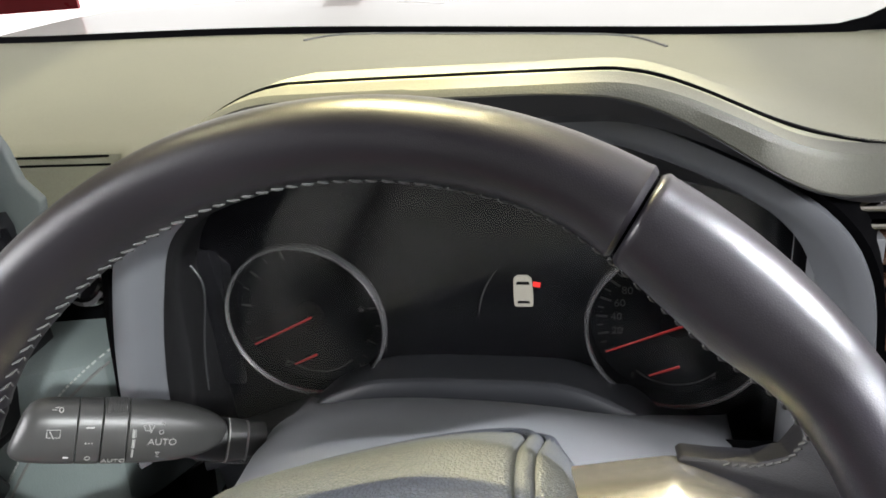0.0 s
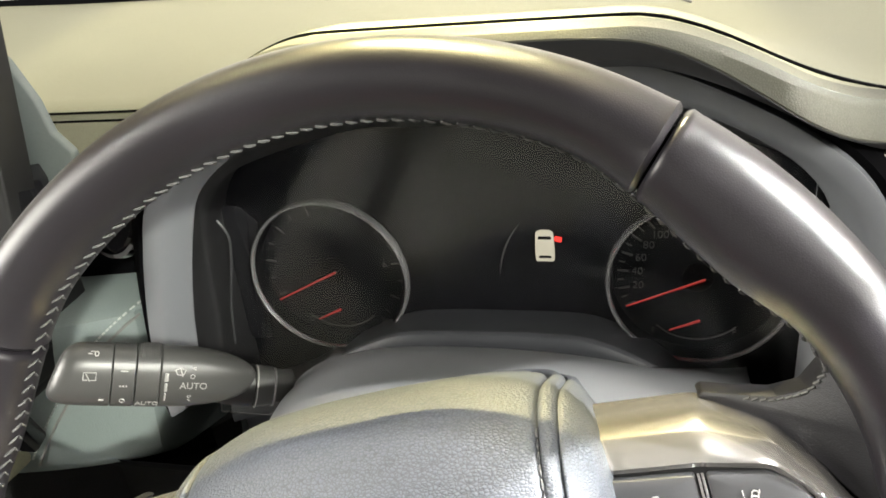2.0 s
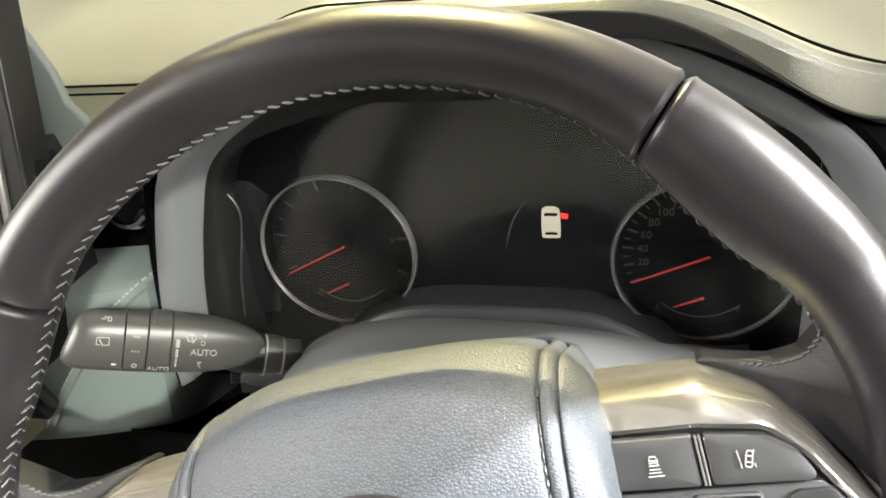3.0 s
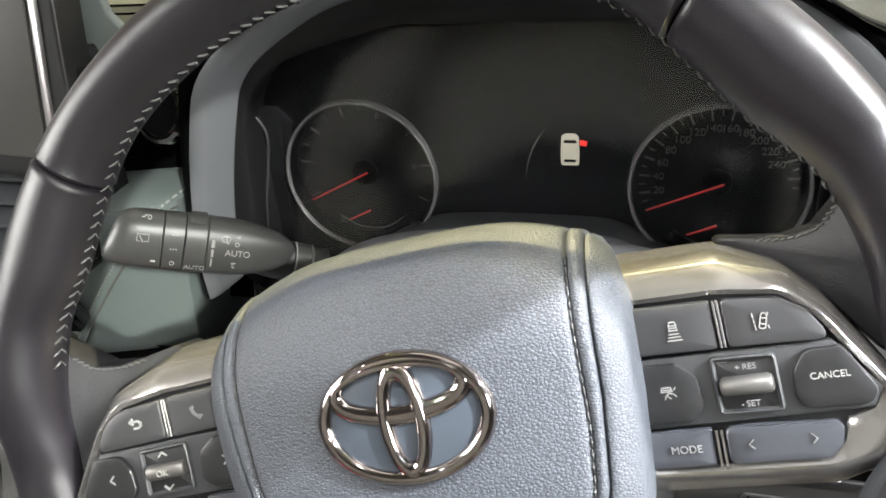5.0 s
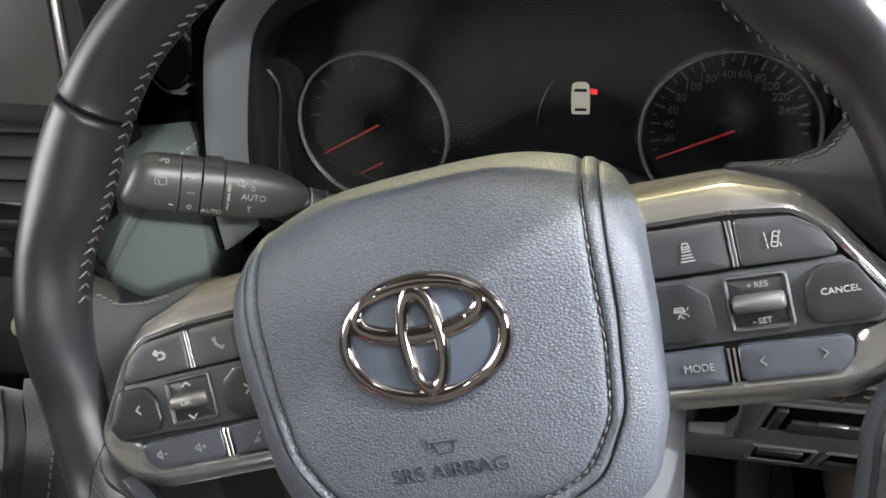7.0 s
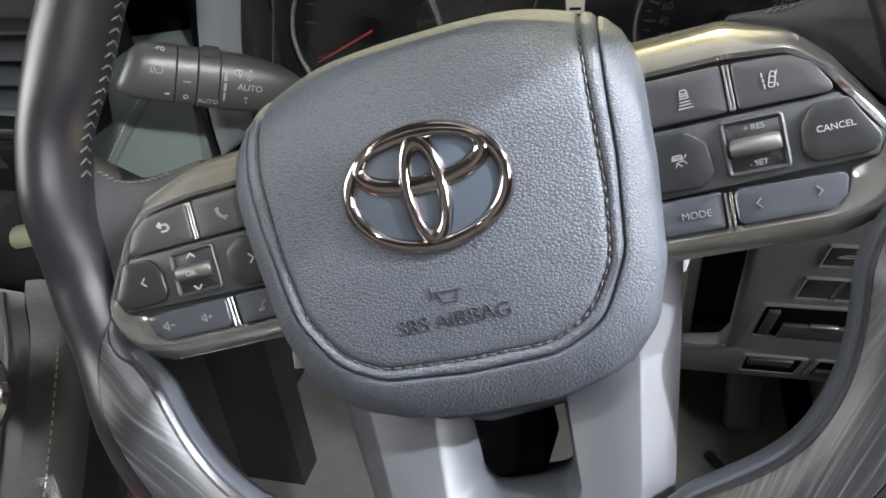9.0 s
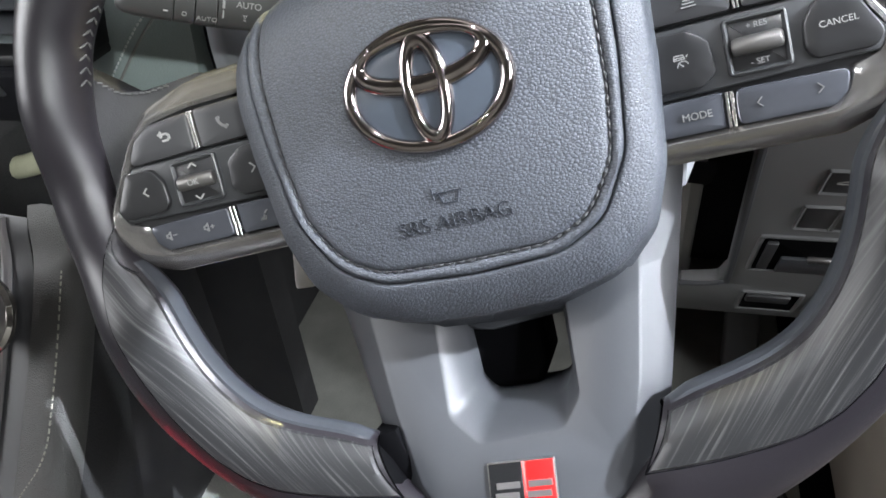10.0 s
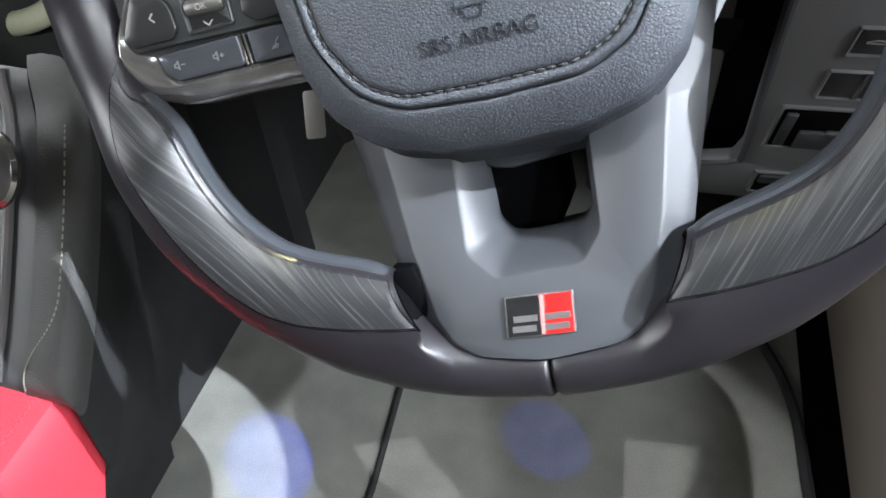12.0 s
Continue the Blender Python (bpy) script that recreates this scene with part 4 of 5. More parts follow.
def radial(poly, n=140):
    """The outline met by n rays from one point inside it."""
    c, out = Vector((0.105, -0.018)), []
    for k in range(n):
        q = 2 * math.pi * (k + 0.5) / n
        d, best = Vector((math.cos(q), math.sin(q))), None
        for i in range(len(poly)):
            a, e = Vector(poly[i - 1]) - c, Vector(poly[i]) - Vector(poly[i - 1])
            den = d.x * e.y - d.y * e.x
            if abs(den) < 1e-12:
                continue
            t, u = (a.x * e.y - a.y * e.x) / den, (a.x * d.y - a.y * d.x) / den
            if t > 0 and -1e-6 <= u <= 1 + 1e-6:
                best = t if best is None else max(best, t)
        out.append(tuple(c + d * best))
    return out


def switch_panel(s):
    rr = [0.002, 0.014, 0.012, 0.012, 0.014, 0.012, 0.010, 0.010, 0.002]
    back, edge, ridge = (flip(radial(rpoly(p, rr, 8)), s) for p in (B_BACK, B_EDGE, B_RIDGE))
    well = flip(radial(rpoly(B_WELL, [0.002, 0.01, 0.008, 0.008, 0.006, 0.004, 0.003, 0.004, 0.006, 0.002], 6)), s)

    def between(a, b, f):
        return [(p[0] + (q[0] - p[0]) * f, p[1] + (q[1] - p[1]) * f) for p, q in zip(a, b)]

    lv = [(back, -0.036), (back, -0.026), (edge, -0.0046), (between(edge, ridge, 0.06), -0.0040), (between(edge, ridge, 0.40), -0.0018), (between(edge, ridge, 0.80), 0.0006), (ridge, 0.0014), (between(ridge, well, 0.25), 0.0017), (between(ridge, well, 0.6), 0.0010), (between(ridge, well, 0.95), 0.0004), (well, -0.0004), (well, -0.0025)]
    bez = part("switch_bezel", loft([[(x, y, W0 + z + tilt_w(x, y)) for x, y in p] for p, z in lv]), "smoked_metal", wheel, "smoked satin metal bezel round the switches", sharp=38)
    part("switch_base", slab(flip(rpoly(B_RIDGE, rr, 6), s), W0 - 0.004, W0 - 0.0015, 0.0004, tilt=tilt_w), "black_plastic", bez, "black plastic switch base")
    return bez


ICON_Z = W0 + 0.0036


def button(name, poly, s, parent, material="button_black", r=0.0018, h=0.0030, crown=0.0008):
    """A key with rounded edges and a slightly raised middle."""
    p = ccw(flip(rpoly(poly, r, 5), s))
    lv = [(p, W0 - 0.003), (p, W0 + h - 0.0010), (inset(p, 0.0003), W0 + h - 0.0003), (inset(p, 0.0009), W0 + h), ([(a[0] * 0.5 + sum(q[0] for q in p) / len(p) * 0.5, a[1] * 0.5 + sum(q[1] for q in p) / len(p) * 0.5) for a in p], W0 + h + crown * 0.3)]
    return part(name, loft([[(x, y, z + tilt_w(x, y)) for x, y in q] for q, z in lv], caps=(True, True)), material, parent)


def icon(strokes, cx, cy, k, s, parent, width=0.00036, mirror=False, material="white_print", name="symbol"):
    b = bmesh.new()
    for line in strokes:
        stroke([(s * cx + (-x if mirror else x) * k, cy + y * k) for x, y in line], width, ICON_Z - 0.0006, ICON_Z + 0.0002, b)
    for v in b.verts:
        v.co.z += tilt_w(v.co.x, v.co.y)
    return part(name, b, material, parent)


def words(text, size, cx, cy, s, parent, material="white_print"):
    return part("lettering", letters(text, size, at(s * cx, cy, ICON_Z + 0.0001 + tilt_w(cx, cy), 0, -s * 9.6, 0)), material, parent)


def ring_line(cx, cy, r, a0=0, a1=360, n=14):
    return [(cx + r * math.cos(radians(a0 + (a1 - a0) * k / n)), cy + r * math.sin(radians(a0 + (a1 - a0) * k / n))) for k in range(n + 1)]


K_INNER = [(0.070, 0.0142), (0.1125, 0.0126), (0.1125, -0.0046), (0.070, -0.0036)]
K_OUTER = [(0.1157, 0.0124), (0.1345, 0.0106), (0.1425, 0.0052), (0.1480, -0.0058), (0.1157, -0.0046)]
K_ROUND_IN = [(0.070, -0.0070), (0.0965, -0.0078), (0.1030, -0.0130), (0.1040, -0.0250), (0.0985, -0.0295), (0.070, -0.0285)]
K_ROUND_OUT = [(0.1340, -0.0150), (0.1385, -0.0082), (0.1505, -0.0082), (0.1585, -0.0240), (0.1555, -0.0287), (0.1365, -0.0285), (0.1335, -0.0245)]
K_LOW_IN = [(0.070, -0.0326), (0.1047, -0.0326), (0.1042, -0.0460), (0.070, -0.0460)]
K_LOW_OUT = [(0.1088, -0.0326), (0.1468, -0.0336), (0.1448, -0.0418), (0.1402, -0.0460), (0.1083, -0.0460)]

CHEV = [(0.5, 1.0), (-0.5, 0.0), (0.5, -1.0)]
for s in (1, -1):
    bez = switch_panel(s)
    k1, k2 = button("key", K_INNER, s, bez), button("key", K_OUTER, s, bez, r=[0.002, 0.008, 0.008, 0.003, 0.002])
    k3, k4 = button("round_key", K_ROUND_IN, s, bez, "round_black", r=0.004, h=0.0034), button("round_key", K_ROUND_OUT, s, bez, "round_black", r=[0.006, 0.005, 0.003, 0.004, 0.004, 0.006, 0.005], h=0.0034)
    k5, k6 = button("low_key", K_LOW_IN, s, bez, "smoked_key", r=0.001), button("low_key", K_LOW_OUT, s, bez, "smoked_key", r=0.003)
    # frame plate between the keys, with the roller's well
    plate = ccw(flip(rpoly([(0.070, -0.0052), (0.1480, -0.0062), (0.1600, -0.0240), (0.1565, -0.0303), (0.070, -0.0318)], 0.002, 4), s))
    part("centre_plate", slab(plate, W0 - 0.003, W0 + 0.0012, 0.0006, tilt=tilt_w), "key_plate", bez, "dark grey plate between the keys")
    rim_ = flip(rpoly([(0.1080, -0.0072), (0.1300, -0.0078), (0.1300, -0.0288), (0.1080, -0.0284)], 0.0025, 5), s)
    rim_ = ccw(rim_)
    part("roller_frame", loft([[(x, y, W0 + z + tilt_w(x, y)) for x, y in p] for p, z in ((rim_, 0.0010), (inset(rim_, 0.0003), 0.0026), (inset(rim_, 0.0010), 0.0030), (inset(rim_, 0.0016), 0.0024), (inset(rim_, 0.0022), 0.0013))]), "key_plate", bez)
    well = part("roller_well", slab(inset(rim_, 0.0018), W0 + 0.0008, W0 + 0.0016, 0.0001, tilt=tilt_w), "round_black", bez)
    zc = W0 + 0.0010 + tilt_w(0.119, 0)
    rl = tube([(s * 0.1104, -0.0181, zc + 0.0001), (s * 0.1108, -0.0181, zc + 0.0002), (s * 0.1118, -0.0181, zc + 0.0004), (s * 0.1264, -0.0181, zc + 0.0029), (s * 0.1274, -0.0181, zc + 0.0031), (s * 0.1278, -0.0181, zc + 0.0032)], [0.0018, 0.0028, 0.0034, 0.0034, 0.0028, 0.0018], 20)
    roller = part("roller", rl, "roller_metal", bez, "satin metal thumb roller")
    for x in (0.1134, 0.1147):
        part("metal_divider", slab(flip([(x - 0.0004, 0.0122), (x + 0.0004, 0.0122), (x + 0.0004, -0.0042), (x - 0.0004, -0.0042)], s), W0, W0 + 0.0034, 0.0002, tilt=tilt_w), "satin_metal" if s > 0 else "smoked_metal", bez)
    for x in (0.1058, 0.1076):
        part("metal_divider", slab(flip([(x - 0.0006, -0.0330), (x + 0.0006, -0.0330), (x + 0.0002, -0.0460), (x - 0.0010, -0.0460)], s), W0, W0 + 0.0036, 0.0003, tilt=tilt_w), "chrome", bez, "bright metal divider")
    # symbols
    if s > 0:
        icon([[(-3, -4), (3, -4)], [(-2.4, -2.6), (2.4, -2.6)], [(-2, -1.3), (2, -1.3)], [(-1.8, 0.2), (1.8, 0.2)], [(-1.5, 0.5), (-1.5, 2.4), (-1.0, 3.8), (1.0, 3.8), (1.5, 2.4), (1.5, 0.5)], [(-1.7, 2.2), (1.7, 2.2)], [(-1.5, 1.3), (1.5, 1.3)]], 0.0985, 0.0040, 0.00085, s, k1)
        icon([[(-3.0, 3.4), (-2.9, 1.6)], [(-2.8, 0.8), (-2.7, -0.8)], [(-2.6, -1.6), (-2.5, -3.6)], [(-1.0, -2.6), (0.4, 2.4), (1.2, 3.2), (2.4, 2.8), (2.7, 2.0), (1.5, -3.0), (0.8, -3.6), (-0.6, -3.3), (-1.0, -2.6)], [(0.2, 1.2), (2.3, 0.7)], [(-0.5, -1.3), (1.6, -1.8)], [(2.6, -2.4), (2.8, -3.6)], [(3.2, 3.2), (3.1, 2.2)]], 0.1275, 0.0035, 0.0008, s, k2)
        icon([[(-3, 0.6), (-2.6, 2.4), (1.0, 2.4), (1.6, 0.6), (-3, 0.6)], [(-2.8, 1.4), (1.4, 1.4)], ring_line(0.6, -2.6, 2.4, 20, 180), [(0.6, -2.4), (-0.8, -1.2)], [(2.4, 1.2), (3.0, 2.2)]], 0.0925, -0.0180, 0.00085, s, k3)
        words("CANCEL", 0.0032, 0.1448, -0.0175, s, k4)
        words("+ RES", 0.0030, 0.1195, -0.0116, s, well, "key_print")
        words("- SET", 0.0030, 0.1190, -0.0246, s, well, "key_print")
        words("MODE", 0.0039, 0.0945, -0.0393, s, k5, "key_print")
        icon([CHEV], 0.1165, -0.0390, 0.0017, s, k6, 0.0003, material="key_print")
        icon([CHEV], 0.1365, -0.0385, 0.0017, s, k6, 0.0003, True, material="key_print")
    else:
        icon([[(-2.6, 1.6), (1.4, 1.6), (2.6, 0.6), (2.6, -0.8), (1.4, -1.8), (-1.0, -1.8)], [(-1.4, 2.9), (-2.8, 1.6), (-1.4, 0.3)]], 0.1275, 0.0038, 0.00085, s, k2, 0.0009)
        icon([[(-2.2, 2.6), (-1.8, 0.4), (-0.4, -1.4), (1.6, -2.4)], [(-2.6, 2.4), (-1.4, 2.9)], [(1.0, -2.9), (2.2, -1.8)]], 0.1000, 0.0040, 0.00085, s, k1, 0.0011, material="key_print")
        icon([CHEV], 0.1430, -0.0180, 0.0018, s, k4, 0.0006)
        icon([CHEV], 0.0920, -0.0180, 0.0020, s, k3, 0.0006, True)
        part("lettering", letters("OK", 0.0036, at(s * 0.1190, -0.0185, W0 + 0.0062 + tilt_w(0.119, 0), 0, -s * 9.6, 0)), "white_print", roller)
        icon([[(-1, -0.5), (0, 0.5), (1, -0.5)]], 0.1190, -0.0108, 0.0018, s, well, 0.0005)
        icon([[(-1, 0.5), (0, -0.5), (1, 0.5)]], 0.1190, -0.0255, 0.0018, s, well, 0.0005)
        for cx, plus in ((0.1370, False), (0.1190, True)):
            icon([[(-2.4, -0.8), (-2.4, 0.8), (-1.4, 0.8), (-0.4, 2.0), (-0.4, -2.0), (-1.4, -0.8), (-2.4, -0.8)], [(1.0, 0), (2.6, 0)]] + ([[(1.8, 0.8), (1.8, -0.8)]] if plus else []), cx, -0.0395, 0.0009, s, k6, 0.0005, material="key_print")
        icon([[(-1.6, -2), (-1.0, -1.0)], [(-0.6, -2), (0.2, 0.2)], [(0.4, -2), (1.0, -0.4)], [(0.6, 1.0), (1.8, 2.2)]], 0.0930, -0.0400, 0.0010, s, k5, 0.0005, material="key_print")
    # cover behind the spoke, seen over its upper edge
    cov = ccw(flip(rpoly([(0.045, -0.050), (0.150, -0.045), (0.158, -0.01), (0.150, 0.008), (0.138, 0.016), (0.105, 0.020), (0.045, 0.016)], 0.006, 5), s))
    part("spoke_cover", loft([[(x, y, z) for x, y in p] for p, z in ((inset(cov, 0.006), -0.066), (cov, -0.056), (cov, -0.044), (inset(cov, 0.003), -0.040))], caps=(True, True)), "button_black", wheel, "dark grey cover behind the spoke")
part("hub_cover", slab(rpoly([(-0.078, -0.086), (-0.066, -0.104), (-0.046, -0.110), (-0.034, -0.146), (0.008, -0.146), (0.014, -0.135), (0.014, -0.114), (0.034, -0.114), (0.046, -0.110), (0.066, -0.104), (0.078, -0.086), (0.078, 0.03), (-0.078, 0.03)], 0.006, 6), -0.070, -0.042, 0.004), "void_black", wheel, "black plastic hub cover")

for s in (1, -1):
    web = ccw(flip(rpoly([(0.172, 0.048), (0.1605, 0.0375), (0.1535, 0.0305), (0.144, 0.0285), (0.132, 0.0300), (0.122, 0.0318), (0.1195, 0.0300), (0.1395, 0.0190), (0.1505, 0.0068), (0.166, -0.0165), (0.176, -0.020), (0.180, 0.010)], 0.002, 3), s))
    lift = lambda x, y: -0.0405 + 0.60 * (abs(x) - 0.122)
    part("leather_web", slab(web, -0.018, 0.0, 0.0007, tilt=lift), "web_leather", wheel, "dark leather web between rim and switches")
    wb = bmesh.new()
    for k, p in enumerate(even([(0.1600, 0.0362), (0.1535, 0.0297), (0.1440, 0.0277), (0.1360, 0.0286)], 12)):
        q = p + Vector((-0.0020, -0.0006))
        tube([(s * p.x, p.y, lift(p.x, 0) + 0.0003), (s * q.x, q.y, lift(q.x, 0) + 0.0003)], 0.0005, 5, bm=wb)
    tagged(part("web_stitching", wb, "thread_grey", wheel), kind="stuff")

# ---- wiper stalk ----
SA, SB = Vector((-0.1987, 0.0919, 0.0088)), Vector((-0.1057, 0.1505, -0.0310))
ax = (SB - SA).normalized()
side = ax.cross(Vector((0, -1, 0.35))).normalized()       # towards the stalk's upper edge
if side.z < 0:
    side = -side
out = side.cross(ax).normalized()                          # towards the driver
if out.y > 0:
    out = -out
STALK = Matrix((ax, side, out)).transposed().to_4x4()
STALK.translation = SA + Vector((0, 0, HZ))
STALK = STALK @ Matrix.Scale(0.88, 4)
stalk = thing("wiper_stalk", STALK, "black wiper stalk with white printed symbols", "stalk")


def stalk_body(stations, n=36, slant=0.0, off=(0.0, 0.0)):
    """A body along the stalk's axis: (place, half height, half depth). slant: how far the tip's upper edge is set back."""
    rings = []
    for x, a, b in stations:
        ring = []
        for k in range(n):
            q = 2 * math.pi * k / n
            y, z = a * math.copysign(abs(math.cos(q)) ** 0.8, math.cos(q)), b * math.copysign(abs(math.sin(q)) ** 0.8, math.sin(q))
            ring.append((x + slant * (y / 0.018 + 1) * max(0, 1 - x / 0.024), y + off[0], z + off[1]))
        rings.append(ring)
    return loft(rings, caps=(True, True))


tip = part("tip_grip", stalk_body([(-0.001, 0.0105, 0.006), (0.0, 0.0128, 0.008), (0.002, 0.0150, 0.0100), (0.006, 0.0168, 0.0122), (0.012, 0.0178, 0.0132), (0.020, 0.0182, 0.0135), (0.0345, 0.0184, 0.0136), (0.0350, 0.0178, 0.013)], slant=0.0052), "stalk_black", stalk)
ring1 = part("turn_ring", stalk_body([(0.0352, 0.0178, 0.013), (0.0356, 0.0184, 0.0137), (0.0472, 0.0185, 0.0138), (0.0477, 0.0178, 0.013)]), "stalk_black", stalk)
ring2 = part("ribbed_ring", stalk_body([(0.0479, 0.0180, 0.013), (0.0484, 0.0185, 0.0140), (0.0605, 0.0186, 0.0140), (0.0612, 0.0180, 0.013)]), "stalk_black", stalk, "ribbed turning ring")
grip = loft([[(x, (0.0186 + u) * math.cos(radians(q)) ** 0.8, (0.0140 + u) * math.sin(radians(q)) ** 0.8) for q in range(2, 50, 4)] for x, u in ((0.0495, -0.001), (0.0498, 0.0014), (0.0503, 0.0019), (0.0597, 0.0019), (0.0602, 0.0014), (0.0605, -0.001))], closed=False)
part("thumb_grip", grip, "stalk_black", ring2, "raised ribbed thumb grip")
ribs = bmesh.new()
for k in range(7):
    x = 0.0512 + 0.0013 * k
    tube([(x, 0.0205 * math.cos(radians(q)) ** 0.8, 0.0159 * math.sin(radians(q)) ** 0.8) for q in range(3, 48, 6)], 0.00035, 5, bm=ribs)
part("ribs", ribs, "stalk_black", ring2)
root = part("arm", stalk_body([(0.0613, 0.0178, 0.013), (0.0618, 0.0184, 0.0136), (0.070, 0.0183, 0.0136), (0.080, 0.0177, 0.0134), (0.090, 0.0165, 0.0128), (0.099, 0.0145, 0.0116), (0.106, 0.0122, 0.0102), (0.112, 0.0092, 0.0080), (0.116, 0.0060, 0.0054), (0.118, 0.0030, 0.0028), (0.1184, 0.0008, 0.0008)]), "stalk_black", stalk)
NECK = (-0.0075, -0.0050)
part("neck", stalk_body([(0.090, 0.0085, 0.0080), (0.100, 0.0115, 0.0100), (0.110, 0.0128, 0.0110), (0.1180, 0.0130, 0.0112), (0.1185, 0.0120, 0.0100)], off=NECK), "black_plastic", stalk, "black neck below the stalk's arm")
part("boot", stalk_body([(0.1188, 0.0122, 0.0104), (0.1194, 0.0130, 0.0112), (0.1300, 0.0118, 0.0104), (0.1302, 0.0105, 0.009), (0.1420, 0.0105, 0.009)], off=NECK), "stalk_black", stalk, "dark sleeve where the stalk enters the column")
part("pale_edge", tube([(0.1192, NECK[0] + 0.0132 * math.copysign(abs(math.cos(radians(q))) ** 0.8, math.cos(radians(q))), NECK[1] + 0.0114 * math.sin(radians(q)) ** 0.8) for q in range(0, 181, 8)], 0.0006, 6), "white_print", stalk, "thin pale edge of the sleeve")
part("sleeve_edge", tube([(0.1305, NECK[0] + 0.0118 * math.copysign(abs(math.cos(radians(q))) ** 0.8, math.cos(radians(q))), NECK[1] + 0.0104 * math.sin(radians(q)) ** 0.8) for q in range(0, 181, 8)], 0.0008, 6), "satin_metal", stalk, "narrow metal edge of the sleeve")


def stalk_mark(lines, cx, cy, k, parent, width=0.0007):
    """Printed lines that follow the stalk's round front."""
    b = bmesh.new()
    for line in lines:
        pts = []
        for x, y in line:
            yy = cy + y * k
            c = max(-0.999, min(0.999, yy / 0.0185))
            pts.append((cx + x * k, yy, 0.0140 * (1 - abs(c) ** 2.5) ** 0.4 + 0.0001))
        tube(pts, width * 0.5, 5, bm=b, flat=1.0)
    return part("printed_symbol", b, "white_print", parent)


stalk_mark([[(0.6, -2), (3, -2), (3, 2), (-3, 2), (-3, -2), (-1.2, -2)], [(-1.8, 1.2), (0.2, -2.6)]], 0.0235, 0.0035, 0.0011, tip)
stalk_mark([[(-3.4, 0), (-1, 0)], ring_line(1.2, 0, 1.0, 0, 360, 10), [(-2, 0.8), (0, 1.0)]], 0.0250, 0.0155, 0.0010, tip)
stalk_mark([[(-1, 0), (1, 0)]], 0.0305, -0.0110, 0.0014, tip, 0.0012)
stalk_mark([[(-1.6, 0), (1.6, 0)]], 0.0415, 0.0070, 0.0013, ring1, 0.0010)
stalk_mark([[(-1.6, 0), (-0.9, 0)], [(-0.35, 0), (0.35, 0)], [(0.9, 0), (1.6, 0)]], 0.0415, -0.0020, 0.0013, ring1, 0.0010)
stalk_mark([ring_line(0, 0, 1.0, 0, 360, 12)], 0.0415, -0.0115, 0.0013, ring1, 0.0006)
for k in range(3):
    stalk_mark([[(0, 1), (0, -1)]], 0.0645, 0.0040 - 0.0062 * k, 0.0024, root, 0.0024 - 0.0006 * k)
stalk_mark([[(-3, 1.6), (-1, 2.4), (1, 2.4), (3, 1.6), (1.6, -1.2), (-1.6, -1.2), (-3, 1.6)], [(0, 2.2), (1.4, -2.4)]], 0.0720, 0.0068, 0.0010, root)
stalk_mark([[(-1, 0), (1, 0.9), (1, -0.9), (-1, 0)]], 0.0795, 0.0095, 0.0009, root)
stalk_mark([ring_line(0, 0, 1, 0, 360, 10)], 0.0790, 0.0048, 0.0012, root, 0.0005)
stalk_mark([[(-1, 0.9), (1, 0.9), (0, -0.6), (-1, 0.9)], [(-0.6, -1.4), (0.9, -2.2)]], 0.0780, -0.0085, 0.0011, root)
part("lettering", letters("AUTO", 0.0056, at(0.0800, -0.0012, 0.0141, 0, 0, 0)), "white_print", root)
part("lettering", letters("AUTO", 0.0046, at(0.0550, -0.0128, 0.0128, 32, 0, 0)), "white_print", ring2)

# ---- dashboard details ----


def on_dash(x, y, up=0.0004):
    return (x, y, dash_z(x, y) + up)


groove = smooth_line([(-0.125, 0.176), (-0.107, 0.178), (-0.090, 0.179), (-0.072, 0.180), (-0.03, 0.181), (0.03, 0.181), (0.080, 0.180), (0.100, 0.180), (0.120, 0.180), (0.142, 0.182), (0.158, 0.188), (0.172, 0.198), (0.188, 0.210), (0.21, 0.218), (0.26, 0.222), (0.40, 0.225)], 90)
part("hood_seam", tube([on_dash(p.x, p.y, 0.0002) for p in groove], 0.0011, 6), "void_black", dash, "dark seam round the binnacle hood")
gs = bmesh.new()
for k in range(40, 89):
    for f in (0.0, 0.33, 0.66):
        p, q = groove[k].lerp(groove[k + 1], f), groove[k].lerp(groove[k + 1], f + 0.2)
        t = (q - p).normalized()
        o = Vector((-t.y, t.x)) * 0.005
        tube([on_dash(p.x + o.x, p.y + o.y, 0.0002), on_dash(q.x + o.x, q.y + o.y, 0.0002)], 0.0004, 5, bm=gs)
tagged(part("hood_stitching", gs, "thread_dark", dash), kind="stuff")
ds = [[(-0.95 + 0.01 * k, 0.2485 + 0.001, 0.0905 + dz) for k in range(74)] for dz in (0.0, -0.0055)]
for line in ds:
    part("front_seam", tube([(x, dash_front(x) - 0.0012, dash_z(x, dash_front(x)) - 0.0022 + (z - 0.0905)) for x, y, z in line], 0.0008, 5), "void_black", dash)
part("defroster_seam", tube([on_dash(p.x, p.y, 0.0004) for p in smooth_line([(-0.178, 0.49), (-0.166, 0.508), (-0.145, 0.520), (-0.076, 0.524), (0.034, 0.524), (0.083, 0.520), (0.106, 0.505), (0.125, 0.470)], 40)], 0.0012, 6), "dash_dark", dash)
hb, hf = [], []
